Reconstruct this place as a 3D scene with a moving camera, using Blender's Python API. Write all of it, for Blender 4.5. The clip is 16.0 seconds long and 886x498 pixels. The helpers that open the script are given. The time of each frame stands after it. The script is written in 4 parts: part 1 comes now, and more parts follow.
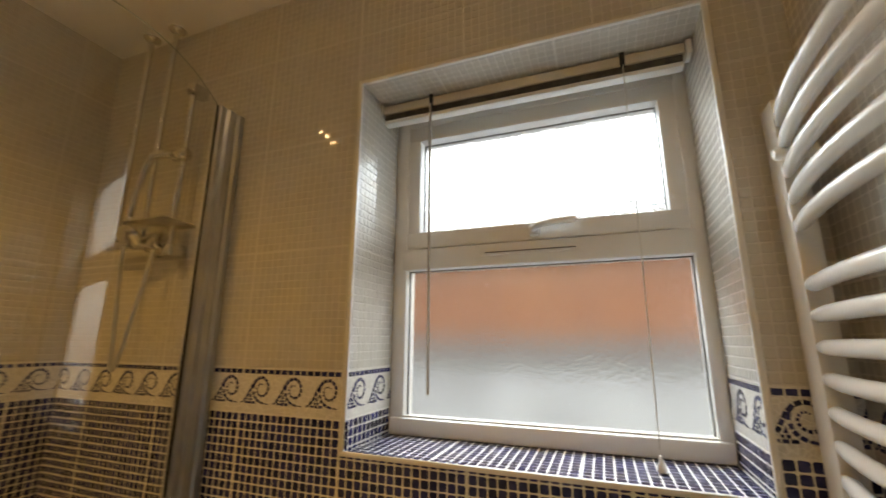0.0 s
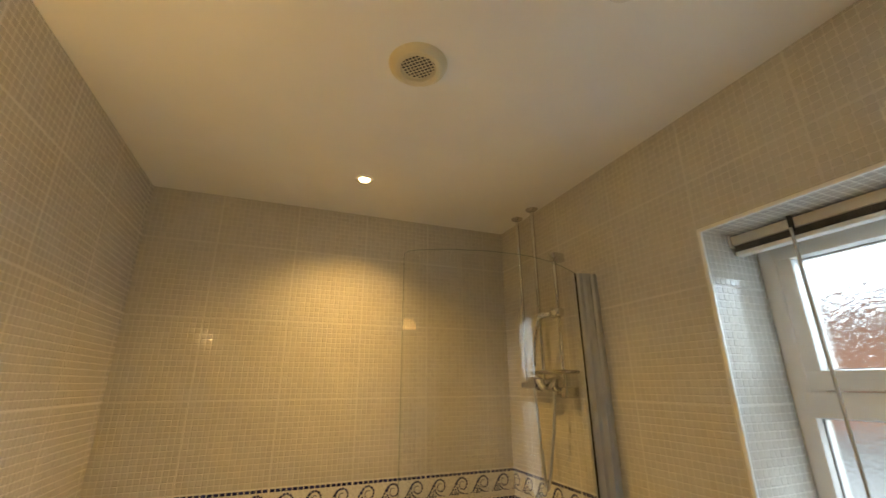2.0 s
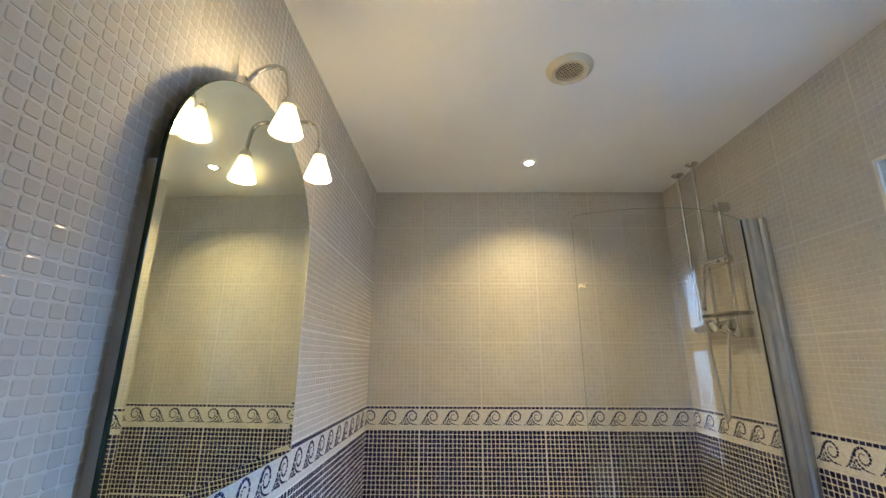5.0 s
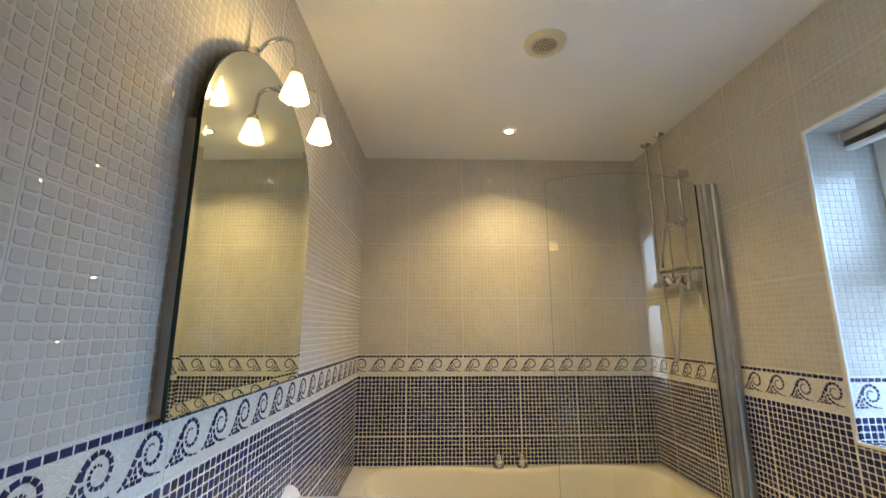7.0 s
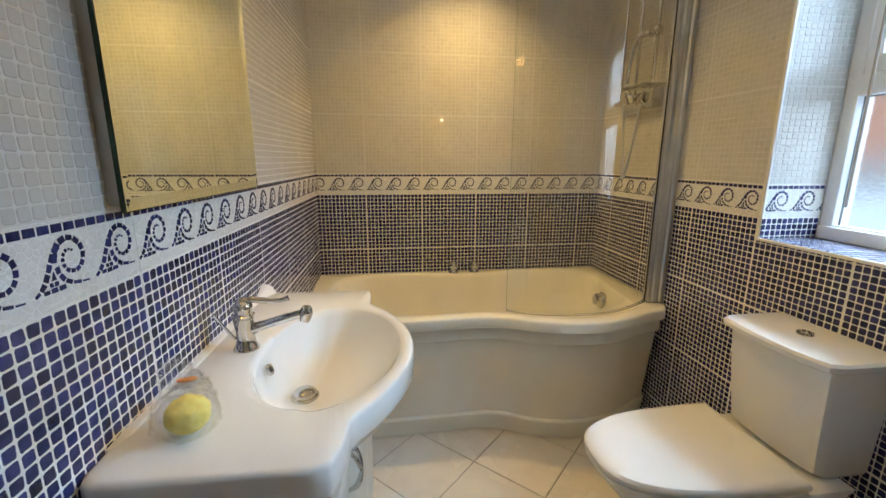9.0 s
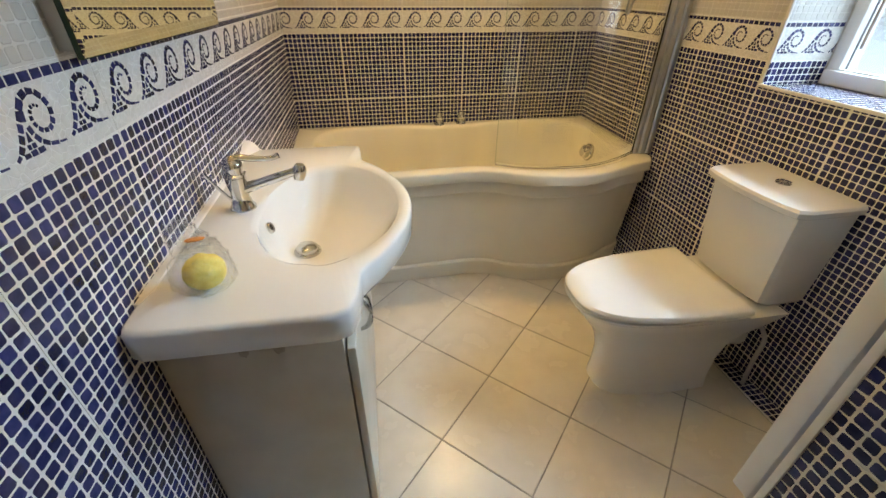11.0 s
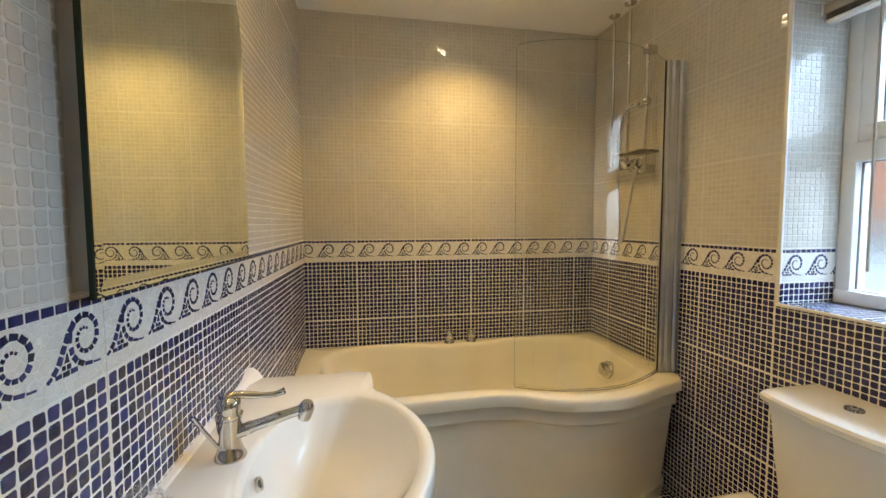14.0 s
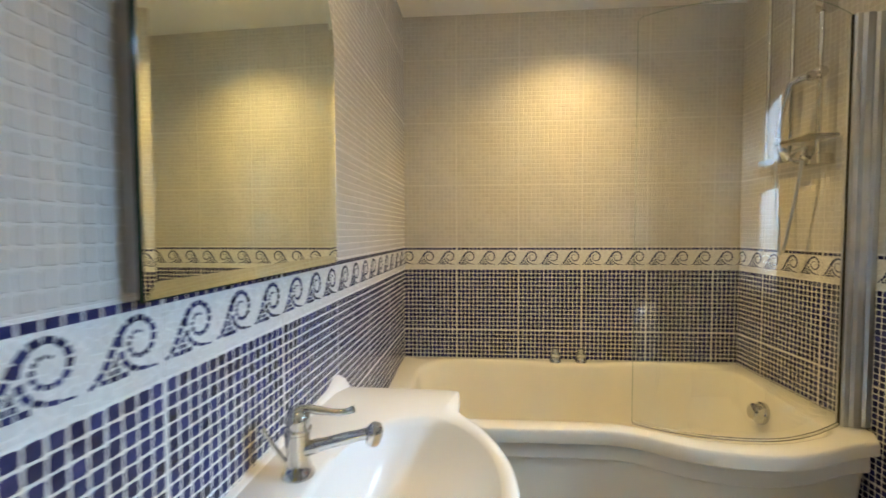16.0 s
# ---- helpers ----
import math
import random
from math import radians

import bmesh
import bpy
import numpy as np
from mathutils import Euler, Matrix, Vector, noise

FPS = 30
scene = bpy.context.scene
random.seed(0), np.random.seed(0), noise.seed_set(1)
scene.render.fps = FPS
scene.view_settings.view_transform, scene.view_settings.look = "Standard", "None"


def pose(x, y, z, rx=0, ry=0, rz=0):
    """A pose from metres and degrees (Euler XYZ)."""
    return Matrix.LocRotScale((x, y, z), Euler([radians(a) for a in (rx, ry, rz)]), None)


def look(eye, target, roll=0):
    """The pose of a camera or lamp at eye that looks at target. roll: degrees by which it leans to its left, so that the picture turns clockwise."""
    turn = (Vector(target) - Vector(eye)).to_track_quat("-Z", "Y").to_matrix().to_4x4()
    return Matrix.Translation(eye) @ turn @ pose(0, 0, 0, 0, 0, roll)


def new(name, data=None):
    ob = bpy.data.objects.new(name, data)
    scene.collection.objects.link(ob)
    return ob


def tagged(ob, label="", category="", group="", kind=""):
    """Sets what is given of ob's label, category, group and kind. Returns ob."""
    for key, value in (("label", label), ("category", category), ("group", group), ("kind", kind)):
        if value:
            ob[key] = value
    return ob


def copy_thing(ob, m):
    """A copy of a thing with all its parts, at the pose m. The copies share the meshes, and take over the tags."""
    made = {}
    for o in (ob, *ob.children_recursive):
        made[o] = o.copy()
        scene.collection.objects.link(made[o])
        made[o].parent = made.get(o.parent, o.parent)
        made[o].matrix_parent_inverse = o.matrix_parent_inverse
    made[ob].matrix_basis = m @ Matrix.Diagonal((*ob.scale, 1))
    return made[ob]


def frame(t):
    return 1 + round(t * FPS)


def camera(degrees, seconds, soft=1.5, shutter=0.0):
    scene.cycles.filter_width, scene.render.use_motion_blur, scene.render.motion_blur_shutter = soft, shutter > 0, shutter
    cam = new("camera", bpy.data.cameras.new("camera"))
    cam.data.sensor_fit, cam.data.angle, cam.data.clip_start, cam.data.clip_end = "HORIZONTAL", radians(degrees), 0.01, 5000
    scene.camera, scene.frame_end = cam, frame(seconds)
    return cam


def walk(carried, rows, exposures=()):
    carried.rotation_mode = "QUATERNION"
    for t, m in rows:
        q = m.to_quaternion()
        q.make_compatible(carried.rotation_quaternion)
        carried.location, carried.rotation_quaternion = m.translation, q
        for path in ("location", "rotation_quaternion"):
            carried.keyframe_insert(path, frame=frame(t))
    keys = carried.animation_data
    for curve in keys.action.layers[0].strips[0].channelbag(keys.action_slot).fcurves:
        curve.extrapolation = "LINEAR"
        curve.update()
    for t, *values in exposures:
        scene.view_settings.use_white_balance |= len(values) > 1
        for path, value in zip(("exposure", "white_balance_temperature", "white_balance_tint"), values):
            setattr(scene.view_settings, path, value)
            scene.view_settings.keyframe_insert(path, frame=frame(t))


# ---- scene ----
cam = camera(94.2, 16.0, shutter=0.25)
PATH = [
    (0, (0.782, 1.231, 1.257), (2.607, 1.923, 1.693), 0.3),
    (0.5, (0.695, 1.197, 1.331), (2.259, 2.355, 1.791), 0.3),
    (1, (0.651, 1.1, 1.494), (1.864, 2.615, 1.974), -0.4),
    (1.5, (0.628, 1.065, 1.547), (1.55, 2.747, 2.112), -0.2),
    (2, (0.568, 1.051, 1.565), (1.27, 2.817, 2.19), -0.3),
    (2.5, (0.503, 1.054, 1.53), (0.978, 2.888, 2.168), -0.0),
    (3, (0.471, 1.049, 1.492), (0.727, 2.936, 2.103), 0.2),
    (3.5, (0.394, 1.009, 1.493), (0.456, 2.931, 2.043), 0.2),
    (3.7, (0.374, 0.966, 1.486), (0.38, 2.894, 2.017), 0.1),
    (5.8, (0.443, 0.614, 1.398), (0.422, 2.55, 1.898), 0.2),
    (6, (0.439, 0.605, 1.394), (0.433, 2.545, 1.88), 0.1),
    (6.5, (0.423, 0.578, 1.357), (0.443, 2.525, 1.816), -0.0),
    (7, (0.417, 0.548, 1.328), (0.473, 2.51, 1.709), -0.0),
    (7.5, (0.426, 0.527, 1.262), (0.517, 2.511, 1.498), -0.1),
    (8, (0.442, 0.522, 1.253), (0.573, 2.518, 1.279), -0.2),
    (8.5, (0.444, 0.54, 1.253), (0.644, 2.519, 1.041), -0.0),
    (9, (0.392, 0.56, 1.264), (0.66, 2.496, 0.839), 0.2),
    (9.5, (0.367, 0.553, 1.269), (0.683, 2.427, 0.643), 0.4),
    (9.7, (0.367, 0.557, 1.265), (0.7, 2.401, 0.565), 0.4),
    (10.75, (0.357, 0.572, 1.268), (0.673, 2.229, 0.193), 0.5),
    (11.8, (0.337, 0.584, 1.261), (0.707, 2.297, 0.297), 0.5),
    (12, (0.338, 0.586, 1.266), (0.712, 2.346, 0.393), 0.4),
    (12.5, (0.327, 0.592, 1.266), (0.719, 2.46, 0.667), 0.1),
    (13, (0.316, 0.603, 1.264), (0.711, 2.532, 0.911), -0.1),
    (13.5, (0.305, 0.655, 1.271), (0.692, 2.607, 1.067), -0.2),
    (14, (0.312, 0.688, 1.274), (0.694, 2.647, 1.147), -0.2),
    (14.5, (0.39, 0.733, 1.283), (0.743, 2.699, 1.179), -0.4),
    (15, (0.454, 0.935, 1.278), (0.737, 2.912, 1.177), -0.4),
    (15.5, (0.45, 0.982, 1.261), (0.581, 2.976, 1.165), -0.4),
    (16, (0.374, 0.816, 1.262), (0.22, 2.808, 1.179), -0.2),
]
walk(cam, [(t, look(eye, target, roll)) for t, eye, target, roll in PATH],
     exposures=[(0.0, -0.84, 10900, 22), (0.8, -0.82, 10900, 21), (1.6, -0.5, 10100, 18), (2.05, -0.34, 8700, 14), (2.5, -0.25, 6550, 11), (3.0, -0.04, 5350, 13), (3.7, 0.08, 5200, 14), (6.0, 0.1, 5500, 12),
                (8.0, -0.03, 6400, 12), (9.0, 0.0, 6650, 12), (12.0, 0.15, 7450, 13), (14.5, 0.02, 6900, 12), (15.5, 0.15, 6400, 10), (16.0, 0.22, 6100, 10)])

# ---- world, lights ----
world = bpy.data.worlds.new("sky_world")
scene.world = world
world.use_nodes = True
wn = world.node_tree
sky = wn.nodes.new("ShaderNodeTexSky")
sky.sky_type, sky.sun_disc = "NISHITA", False
sky.sun_elevation, sky.sun_rotation = radians(35), radians(60)
wn.links.new(sky.outputs[0], wn.nodes["Background"].inputs[0])
wn.nodes["Background"].inputs[1].default_value = 0.15


def lamp(name, kind, m, energy, colour, **settings):
    data = bpy.data.lights.new(name, kind)
    data.energy, data.color = energy, colour
    if kind == "AREA":
        data.shape, data.size, data.size_y = "RECTANGLE", settings["size"], settings["size_y"]
    if kind == "SUN":
        data.angle = settings["angle"]
    if kind in ("POINT", "SPOT"):
        data.shadow_soft_size = settings["soft"]
    if kind == "SPOT":
        data.spot_size, data.spot_blend = settings["cone"], settings["blend"]
    ob = new(name, data)
    ob.matrix_world = m
    return ob


WARM = (1.0, 0.68, 0.245)
lamp("sun", "SUN", look((-4, -3, 8), (4, 0.6, -0.6)), 5.0, (0.93, 0.96, 1.0), angle=radians(12))
lamp("window_daylight", "AREA", look((3.0, 1.6, 2.3), (0.0, 1.05, 1.1)), 108, (0.43, 0.70, 1.0), size=1.5, size_y=0.5)
LIGHT_SPOTS = ((0.836, 2.612), (1.19, 1.53))
for (lx, ly), power in zip(LIGHT_SPOTS, (61, 13)):
    lamp("downlight_beam", "SPOT", look((lx, ly, 2.372), (lx, ly, 0)), power, WARM, soft=0.02, cone=radians(130 if power > 50 else 105), blend=0.95)

# ---- materials ----


def material(name, colour, rough=0.5, metal=0.0, second=None, scale=8.0, bump=0.0, bump_scale=60.0, island=0.0, coat=0.0, rough_var=0.0, spec=0.5):
    """Principled surface with colour patches, grain relief, per-piece variation."""
    m = bpy.data.materials.new(name)
    m.use_nodes = True
    nt = m.node_tree
    N, L = nt.nodes.new, nt.links.new
    b = nt.nodes["Principled BSDF"]
    b.inputs["Roughness"].default_value = rough
    b.inputs["Metallic"].default_value = metal
    b.inputs["Coat Weight"].default_value = coat
    b.inputs["Specular IOR Level"].default_value = spec
    tc = N("ShaderNodeNewGeometry")
    noise_a = N("ShaderNodeTexNoise")
    noise_a.inputs["Scale"].default_value, noise_a.inputs["Detail"].default_value = scale, 4
    L(tc.outputs["Position"], noise_a.inputs["Vector"])
    mix = N("ShaderNodeMix")
    mix.data_type = "RGBA"
    mix.inputs["A"].default_value = (*colour, 1)
    mix.inputs["B"].default_value = (*(second or [c * 0.9 for c in colour]), 1)
    ramp = N("ShaderNodeMapRange")
    ramp.inputs["From Min"].default_value, ramp.inputs["From Max"].default_value = 0.38, 0.65
    L(noise_a.outputs["Fac"], ramp.inputs["Value"])
    L(ramp.outputs[0], mix.inputs["Factor"])
    out = mix.outputs["Result"]
    if island:
        hsv = N("ShaderNodeHueSaturation")
        spread = N("ShaderNodeMapRange")
        spread.inputs["To Min"].default_value, spread.inputs["To Max"].default_value = 1 - island, 1 + island
        info = N("ShaderNodeObjectInfo")
        add = N("ShaderNodeMath")
        add.operation = "ADD"
        wrap = N("ShaderNodeMath")
        wrap.operation = "FRACT"
        L(tc.outputs["Random Per Island"], add.inputs[0])
        L(info.outputs["Random"], add.inputs[1])
        L(add.outputs[0], wrap.inputs[0])
        L(wrap.outputs[0], spread.inputs["Value"])
        L(spread.outputs[0], hsv.inputs["Value"])
        L(out, hsv.inputs["Color"])
        out = hsv.outputs["Color"]
    L(out, b.inputs["Base Color"])
    if rough_var:
        rr = N("ShaderNodeMapRange")
        rr.inputs["To Min"].default_value, rr.inputs["To Max"].default_value = rough - rough_var, rough + rough_var
        L(noise_a.outputs["Fac"], rr.inputs["Value"])
        L(rr.outputs[0], b.inputs["Roughness"])
    if bump:
        noise_b = N("ShaderNodeTexNoise")
        noise_b.inputs["Scale"].default_value, noise_b.inputs["Detail"].default_value = bump_scale, 3
        L(tc.outputs["Position"], noise_b.inputs["Vector"])
        bp = N("ShaderNodeBump")
        bp.inputs["Strength"].default_value, bp.inputs["Distance"].default_value = bump, 0.002
        L(noise_b.outputs["Fac"], bp.inputs["Height"])
        L(bp.outputs[0], b.inputs["Normal"])
    return m


def glass_material(name, colour=(1, 1, 1), rough=0.0, ior=1.45, bump=0.0, bump_scale=40.0):
    m = bpy.data.materials.new(name)
    m.use_nodes = True
    nt = m.node_tree
    b = nt.nodes["Principled BSDF"]
    b.inputs["Base Color"].default_value = (*colour, 1)
    b.inputs["Roughness"].default_value = rough
    b.inputs["Transmission Weight"].default_value = 1
    b.inputs["IOR"].default_value = ior
    if bump:
        g = nt.nodes.new("ShaderNodeNewGeometry")
        n = nt.nodes.new("ShaderNodeTexNoise")
        n.inputs["Scale"].default_value, n.inputs["Detail"].default_value = bump_scale, 5
        bp = nt.nodes.new("ShaderNodeBump")
        bp.inputs["Strength"].default_value, bp.inputs["Distance"].default_value = bump, 0.01
        nt.links.new(g.outputs["Position"], n.inputs["Vector"])
        nt.links.new(n.outputs["Fac"], bp.inputs["Height"])
        nt.links.new(bp.outputs[0], b.inputs["Normal"])
    return m


def glow_material(name, colour, strength):
    m = bpy.data.materials.new(name)
    m.use_nodes = True
    b = m.node_tree.nodes["Principled BSDF"]
    b.inputs["Base Color"].default_value = (*colour, 1)
    b.inputs["Emission Color"].default_value = (*colour, 1)
    b.inputs["Emission Strength"].default_value = strength
    return m


def thin_glass(name, tint, base=0.04, rough=0.0, bump=0.0, bump_scale=60.0, most=0.9):
    """A clear sheet: straight through, with gloss that grows at grazing angles."""
    m = bpy.data.materials.new(name)
    m.use_nodes = True
    nt = m.node_tree
    N, L = nt.nodes.new, nt.links.new
    nt.nodes.remove(nt.nodes["Principled BSDF"])
    clear, gloss, mix = N("ShaderNodeBsdfTransparent"), N("ShaderNodeBsdfGlossy"), N("ShaderNodeMixShader")
    clear.inputs[0].default_value = (*tint, 1)
    gloss.inputs["Roughness"].default_value = rough
    weight, power, scale_n = N("ShaderNodeLayerWeight"), N("ShaderNodeMath"), N("ShaderNodeMapRange")
    weight.inputs[0].default_value = 0.5
    power.operation = "POWER"
    power.inputs[1].default_value = 4.5
    scale_n.inputs["To Min"].default_value, scale_n.inputs["To Max"].default_value = base, most
    L(weight.outputs["Facing"], power.inputs[0])
    L(power.outputs[0], scale_n.inputs["Value"])
    L(scale_n.outputs[0], mix.inputs[0])
    L(clear.outputs[0], mix.inputs[1])
    L(gloss.outputs[0], mix.inputs[2])
    if bump:
        g, n, bp = N("ShaderNodeNewGeometry"), N("ShaderNodeTexNoise"), N("ShaderNodeBump")
        n.inputs["Scale"].default_value = bump_scale
        bp.inputs["Strength"].default_value, bp.inputs["Distance"].default_value = bump, 0.01
        L(g.outputs["Position"], n.inputs["Vector"])
        L(n.outputs["Fac"], bp.inputs["Height"])
        L(bp.outputs[0], gloss.inputs["Normal"])
        L(bp.outputs[0], weight.inputs["Normal"])
    L(mix.outputs[0], nt.nodes["Material Output"].inputs[0])
    return m


GROUT = material("grout", (0.81, 0.795, 0.755), 0.4, second=(0.73, 0.705, 0.65), scale=14, bump=0.25, bump_scale=220, rough_var=0.1)
NAVY = material("navy_glaze", (0.013, 0.016, 0.075), 0.13, second=(0.034, 0.037, 0.12), scale=45, bump=0.35, bump_scale=90, island=0.45)
WHITE_GLAZE = material("white_glaze", (0.57, 0.545, 0.50), 0.035, second=(0.535, 0.51, 0.465), scale=6, bump=0.05, bump_scale=70, island=0.04)
WHITE_GROUT = material("white_tile_grout", (0.6, 0.577, 0.533), 0.3, second=(0.57, 0.547, 0.503), scale=5, bump=0.1, bump_scale=200)
def crackle_material():
    """White glaze broken into small uneven pieces by fine paler joints."""
    m = material("listello_white", (0.74, 0.72, 0.68), 0.2, second=(0.66, 0.64, 0.60), scale=70)
    nt = m.node_tree
    N, L = nt.nodes.new, nt.links.new
    b = nt.nodes["Principled BSDF"]
    g, v, r = N("ShaderNodeNewGeometry"), N("ShaderNodeTexVoronoi"), N("ShaderNodeMapRange")
    v.feature = "DISTANCE_TO_EDGE"
    v.inputs["Scale"].default_value = 78
    r.inputs["From Max"].default_value = 0.09
    L(g.outputs["Position"], v.inputs["Vector"])
    L(v.outputs["Distance"], r.inputs["Value"])
    mix = N("ShaderNodeMix")
    mix.data_type = "RGBA"
    mix.inputs["A"].default_value = (0.86, 0.85, 0.81, 1)
    L(b.inputs["Base Color"].links[0].from_socket, mix.inputs["B"])
    L(r.outputs[0], mix.inputs["Factor"])
    L(mix.outputs["Result"], b.inputs["Base Color"])
    bp = N("ShaderNodeBump")
    bp.inputs["Strength"].default_value, bp.inputs["Distance"].default_value = 0.5, 0.0012
    L(r.outputs[0], bp.inputs["Height"])
    L(bp.outputs[0], b.inputs["Normal"])
    return m


CRACKLE = crackle_material()
PAINT = material("ceiling_paint", (0.88, 0.88, 0.87), 0.75, second=(0.85, 0.845, 0.83), scale=2.5, bump=0.15, bump_scale=120)
PLASTER = material("plain_wall_paint", (0.78, 0.76, 0.72), 0.7, second=(0.74, 0.72, 0.68), scale=3, bump=0.15, bump_scale=90)
FLOOR_TILE = material("cream_floor_tile", (0.76, 0.71, 0.63), 0.26, second=(0.69, 0.64, 0.56), scale=7, bump=0.15, bump_scale=60, island=0.04, rough_var=0.08)
FLOOR_GROUT = material("floor_grout", (0.36, 0.34, 0.30), 0.8, second=(0.26, 0.24, 0.21), scale=16, bump=0.3, bump_scale=200)
CERAMIC = material("white_ceramic", (0.87, 0.86, 0.84), 0.08, second=(0.855, 0.845, 0.82), scale=3, coat=0.3)
ACRYLIC = material("cream_acrylic", (0.80, 0.775, 0.69), 0.14, second=(0.78, 0.75, 0.665), scale=3)
PANEL = material("bath_panel_plastic", (0.76, 0.735, 0.66), 0.3, second=(0.72, 0.69, 0.61), scale=4, bump=0.05)
UPVC = material("white_upvc", (0.82, 0.82, 0.81), 0.28, second=(0.78, 0.78, 0.76), scale=5)
TRIM = material("white_tile_trim", (0.83, 0.82, 0.79), 0.3, second=(0.77, 0.75, 0.71), scale=9)
CHROME = material("chrome", (0.68, 0.68, 0.67), 0.05, metal=1.0, second=(0.62, 0.62, 0.61), scale=25)
ALU = material("satin_aluminium", (0.62, 0.64, 0.66), 0.28, metal=0.9, second=(0.55, 0.57, 0.59), scale=12)
CABINET = material("cream_laminate", (0.66, 0.62, 0.54), 0.35, second=(0.58, 0.53, 0.44), scale=6, bump=0.08)
ENAMEL = material("white_enamel", (0.84, 0.83, 0.80), 0.2, second=(0.80, 0.79, 0.76), scale=4)
# Black rubber, also used to paint the shade inside holes.
DARK = material("dark_rubber_and_holes", (0.012, 0.012, 0.013), 0.6)
MIRROR = material("mirror_silver", (0.82, 0.87, 0.75), 0.004, metal=1.0, second=(0.81, 0.86, 0.74), scale=2)
mm = MIRROR.node_tree
haze, film_mix, smear, much = mm.nodes.new("ShaderNodeBsdfGlossy"), mm.nodes.new("ShaderNodeMixShader"), mm.nodes.new("ShaderNodeTexNoise"), mm.nodes.new("ShaderNodeMapRange")
haze.inputs["Color"].default_value, haze.inputs["Roughness"].default_value = (0.82, 0.87, 0.75, 1), 0.32
smear.inputs["Scale"].default_value, smear.inputs["Detail"].default_value = 7, 5
much.inputs["From Min"].default_value, much.inputs["From Max"].default_value = 0.4, 0.75
much.inputs["To Min"].default_value, much.inputs["To Max"].default_value = 0.012, 0.1
mm.links.new(smear.outputs["Fac"], much.inputs["Value"])
mm.links.new(much.outputs[0], film_mix.inputs[0])
mm.links.new(mm.nodes["Principled BSDF"].outputs[0], film_mix.inputs[1])
mm.links.new(haze.outputs[0], film_mix.inputs[2])
mm.links.new(film_mix.outputs[0], mm.nodes["Material Output"].inputs[0])
MIRROR_EDGE = material("green_glass_edge", (0.012, 0.03, 0.02), 0.08, second=(0.02, 0.05, 0.035), scale=6)
BACKING = material("grey_mirror_back", (0.52, 0.51, 0.48), 0.5, second=(0.44, 0.43, 0.40), scale=10)
CLEAR = thin_glass("screen_glass", (0.975, 0.985, 0.975), 0.095)
PLASTIC_FILM = thin_glass("clear_film", (0.995, 0.995, 0.99), 0.1, 0.04, 1.0, 75, 0.45)
FROST = glass_material("obscure_glass", (0.95, 0.98, 1.0), 0.22, 1.45, 0.22, 50)
WET = glass_material("wet_glass", (0.90, 0.94, 0.98), 0.09, 1.45, 0.55, 60)

# ---- building helpers ----
T = 0.3255
Z_DARK, Z_LIGHT, CEIL = 1.066, 1.183, 2.385
W, BACK = 1.705, 3.0


def mesh_of(name, bm, mats):
    me = bpy.data.meshes.new(name)
    bmesh.ops.recalc_face_normals(bm, faces=bm.faces)
    bm.to_mesh(me)
    bm.free()
    for m in mats if isinstance(mats, (list, tuple)) else [mats]:
        me.materials.append(m)
    return me


def smooth(me, angle=40):
    me.shade_smooth()
    me.set_sharp_from_angle(angle=radians(angle))
    return me


def part(name, bm, mat, parent=None, label="", m=None, angle=40):
    """One mesh object under a thing or a part."""
    ob = new(name, smooth(mesh_of(name, bm, mat), angle))
    if parent:
        ob.parent = parent
    if m:
        ob.matrix_basis = m
    if label:
        ob["label"] = label
    return ob


def thing(name, m, label, category, group="", kind=""):
    ob = new(name)
    ob.matrix_basis = m
    ob.empty_display_size = 0.05
    return tagged(ob, label, category, group, kind)


def box(bm, x0, x1, y0, y1, z0, z1, bevel=0.0, segments=2):
    r = bmesh.ops.create_cube(bm, size=1, matrix=Matrix.LocRotScale(((x0 + x1) / 2, (y0 + y1) / 2, (z0 + z1) / 2), None, (abs(x1 - x0), abs(y1 - y0), abs(z1 - z0))))
    if bevel:
        bmesh.ops.bevel(bm, geom=list({e for v in r["verts"] for e in v.link_edges}), offset=bevel, segments=segments, affect="EDGES", profile=0.5)
    return bm


def boxed(*a, **k):
    return box(bmesh.new(), *a, **k)


def tube(bm, pts, radius, sides=12, closed_ends=True):
    """A round tube along points; radius may be a list."""
    pts = [Vector(p) for p in pts]
    rad = radius if isinstance(radius, (list, tuple)) else [radius] * len(pts)
    rings, ref = [], None
    for i, p in enumerate(pts):
        d = (pts[min(i + 1, len(pts) - 1)] - pts[max(i - 1, 0)]).normalized()
        if ref is None:
            ref = d.orthogonal().normalized()
        ref = (ref - d * ref.dot(d)).normalized()
        side = d.cross(ref)
        rings.append([bm.verts.new(p + rad[i] * (math.cos(a) * ref + math.sin(a) * side)) for a in (2 * math.pi * k / sides for k in range(sides))])
    for a, b in zip(rings, rings[1:]):
        for k in range(sides):
            bm.faces.new((a[k], a[(k + 1) % sides], b[(k + 1) % sides], b[k]))
    if closed_ends:
        bm.faces.new(rings[0][::-1])
        bm.faces.new(rings[-1])
    return bm


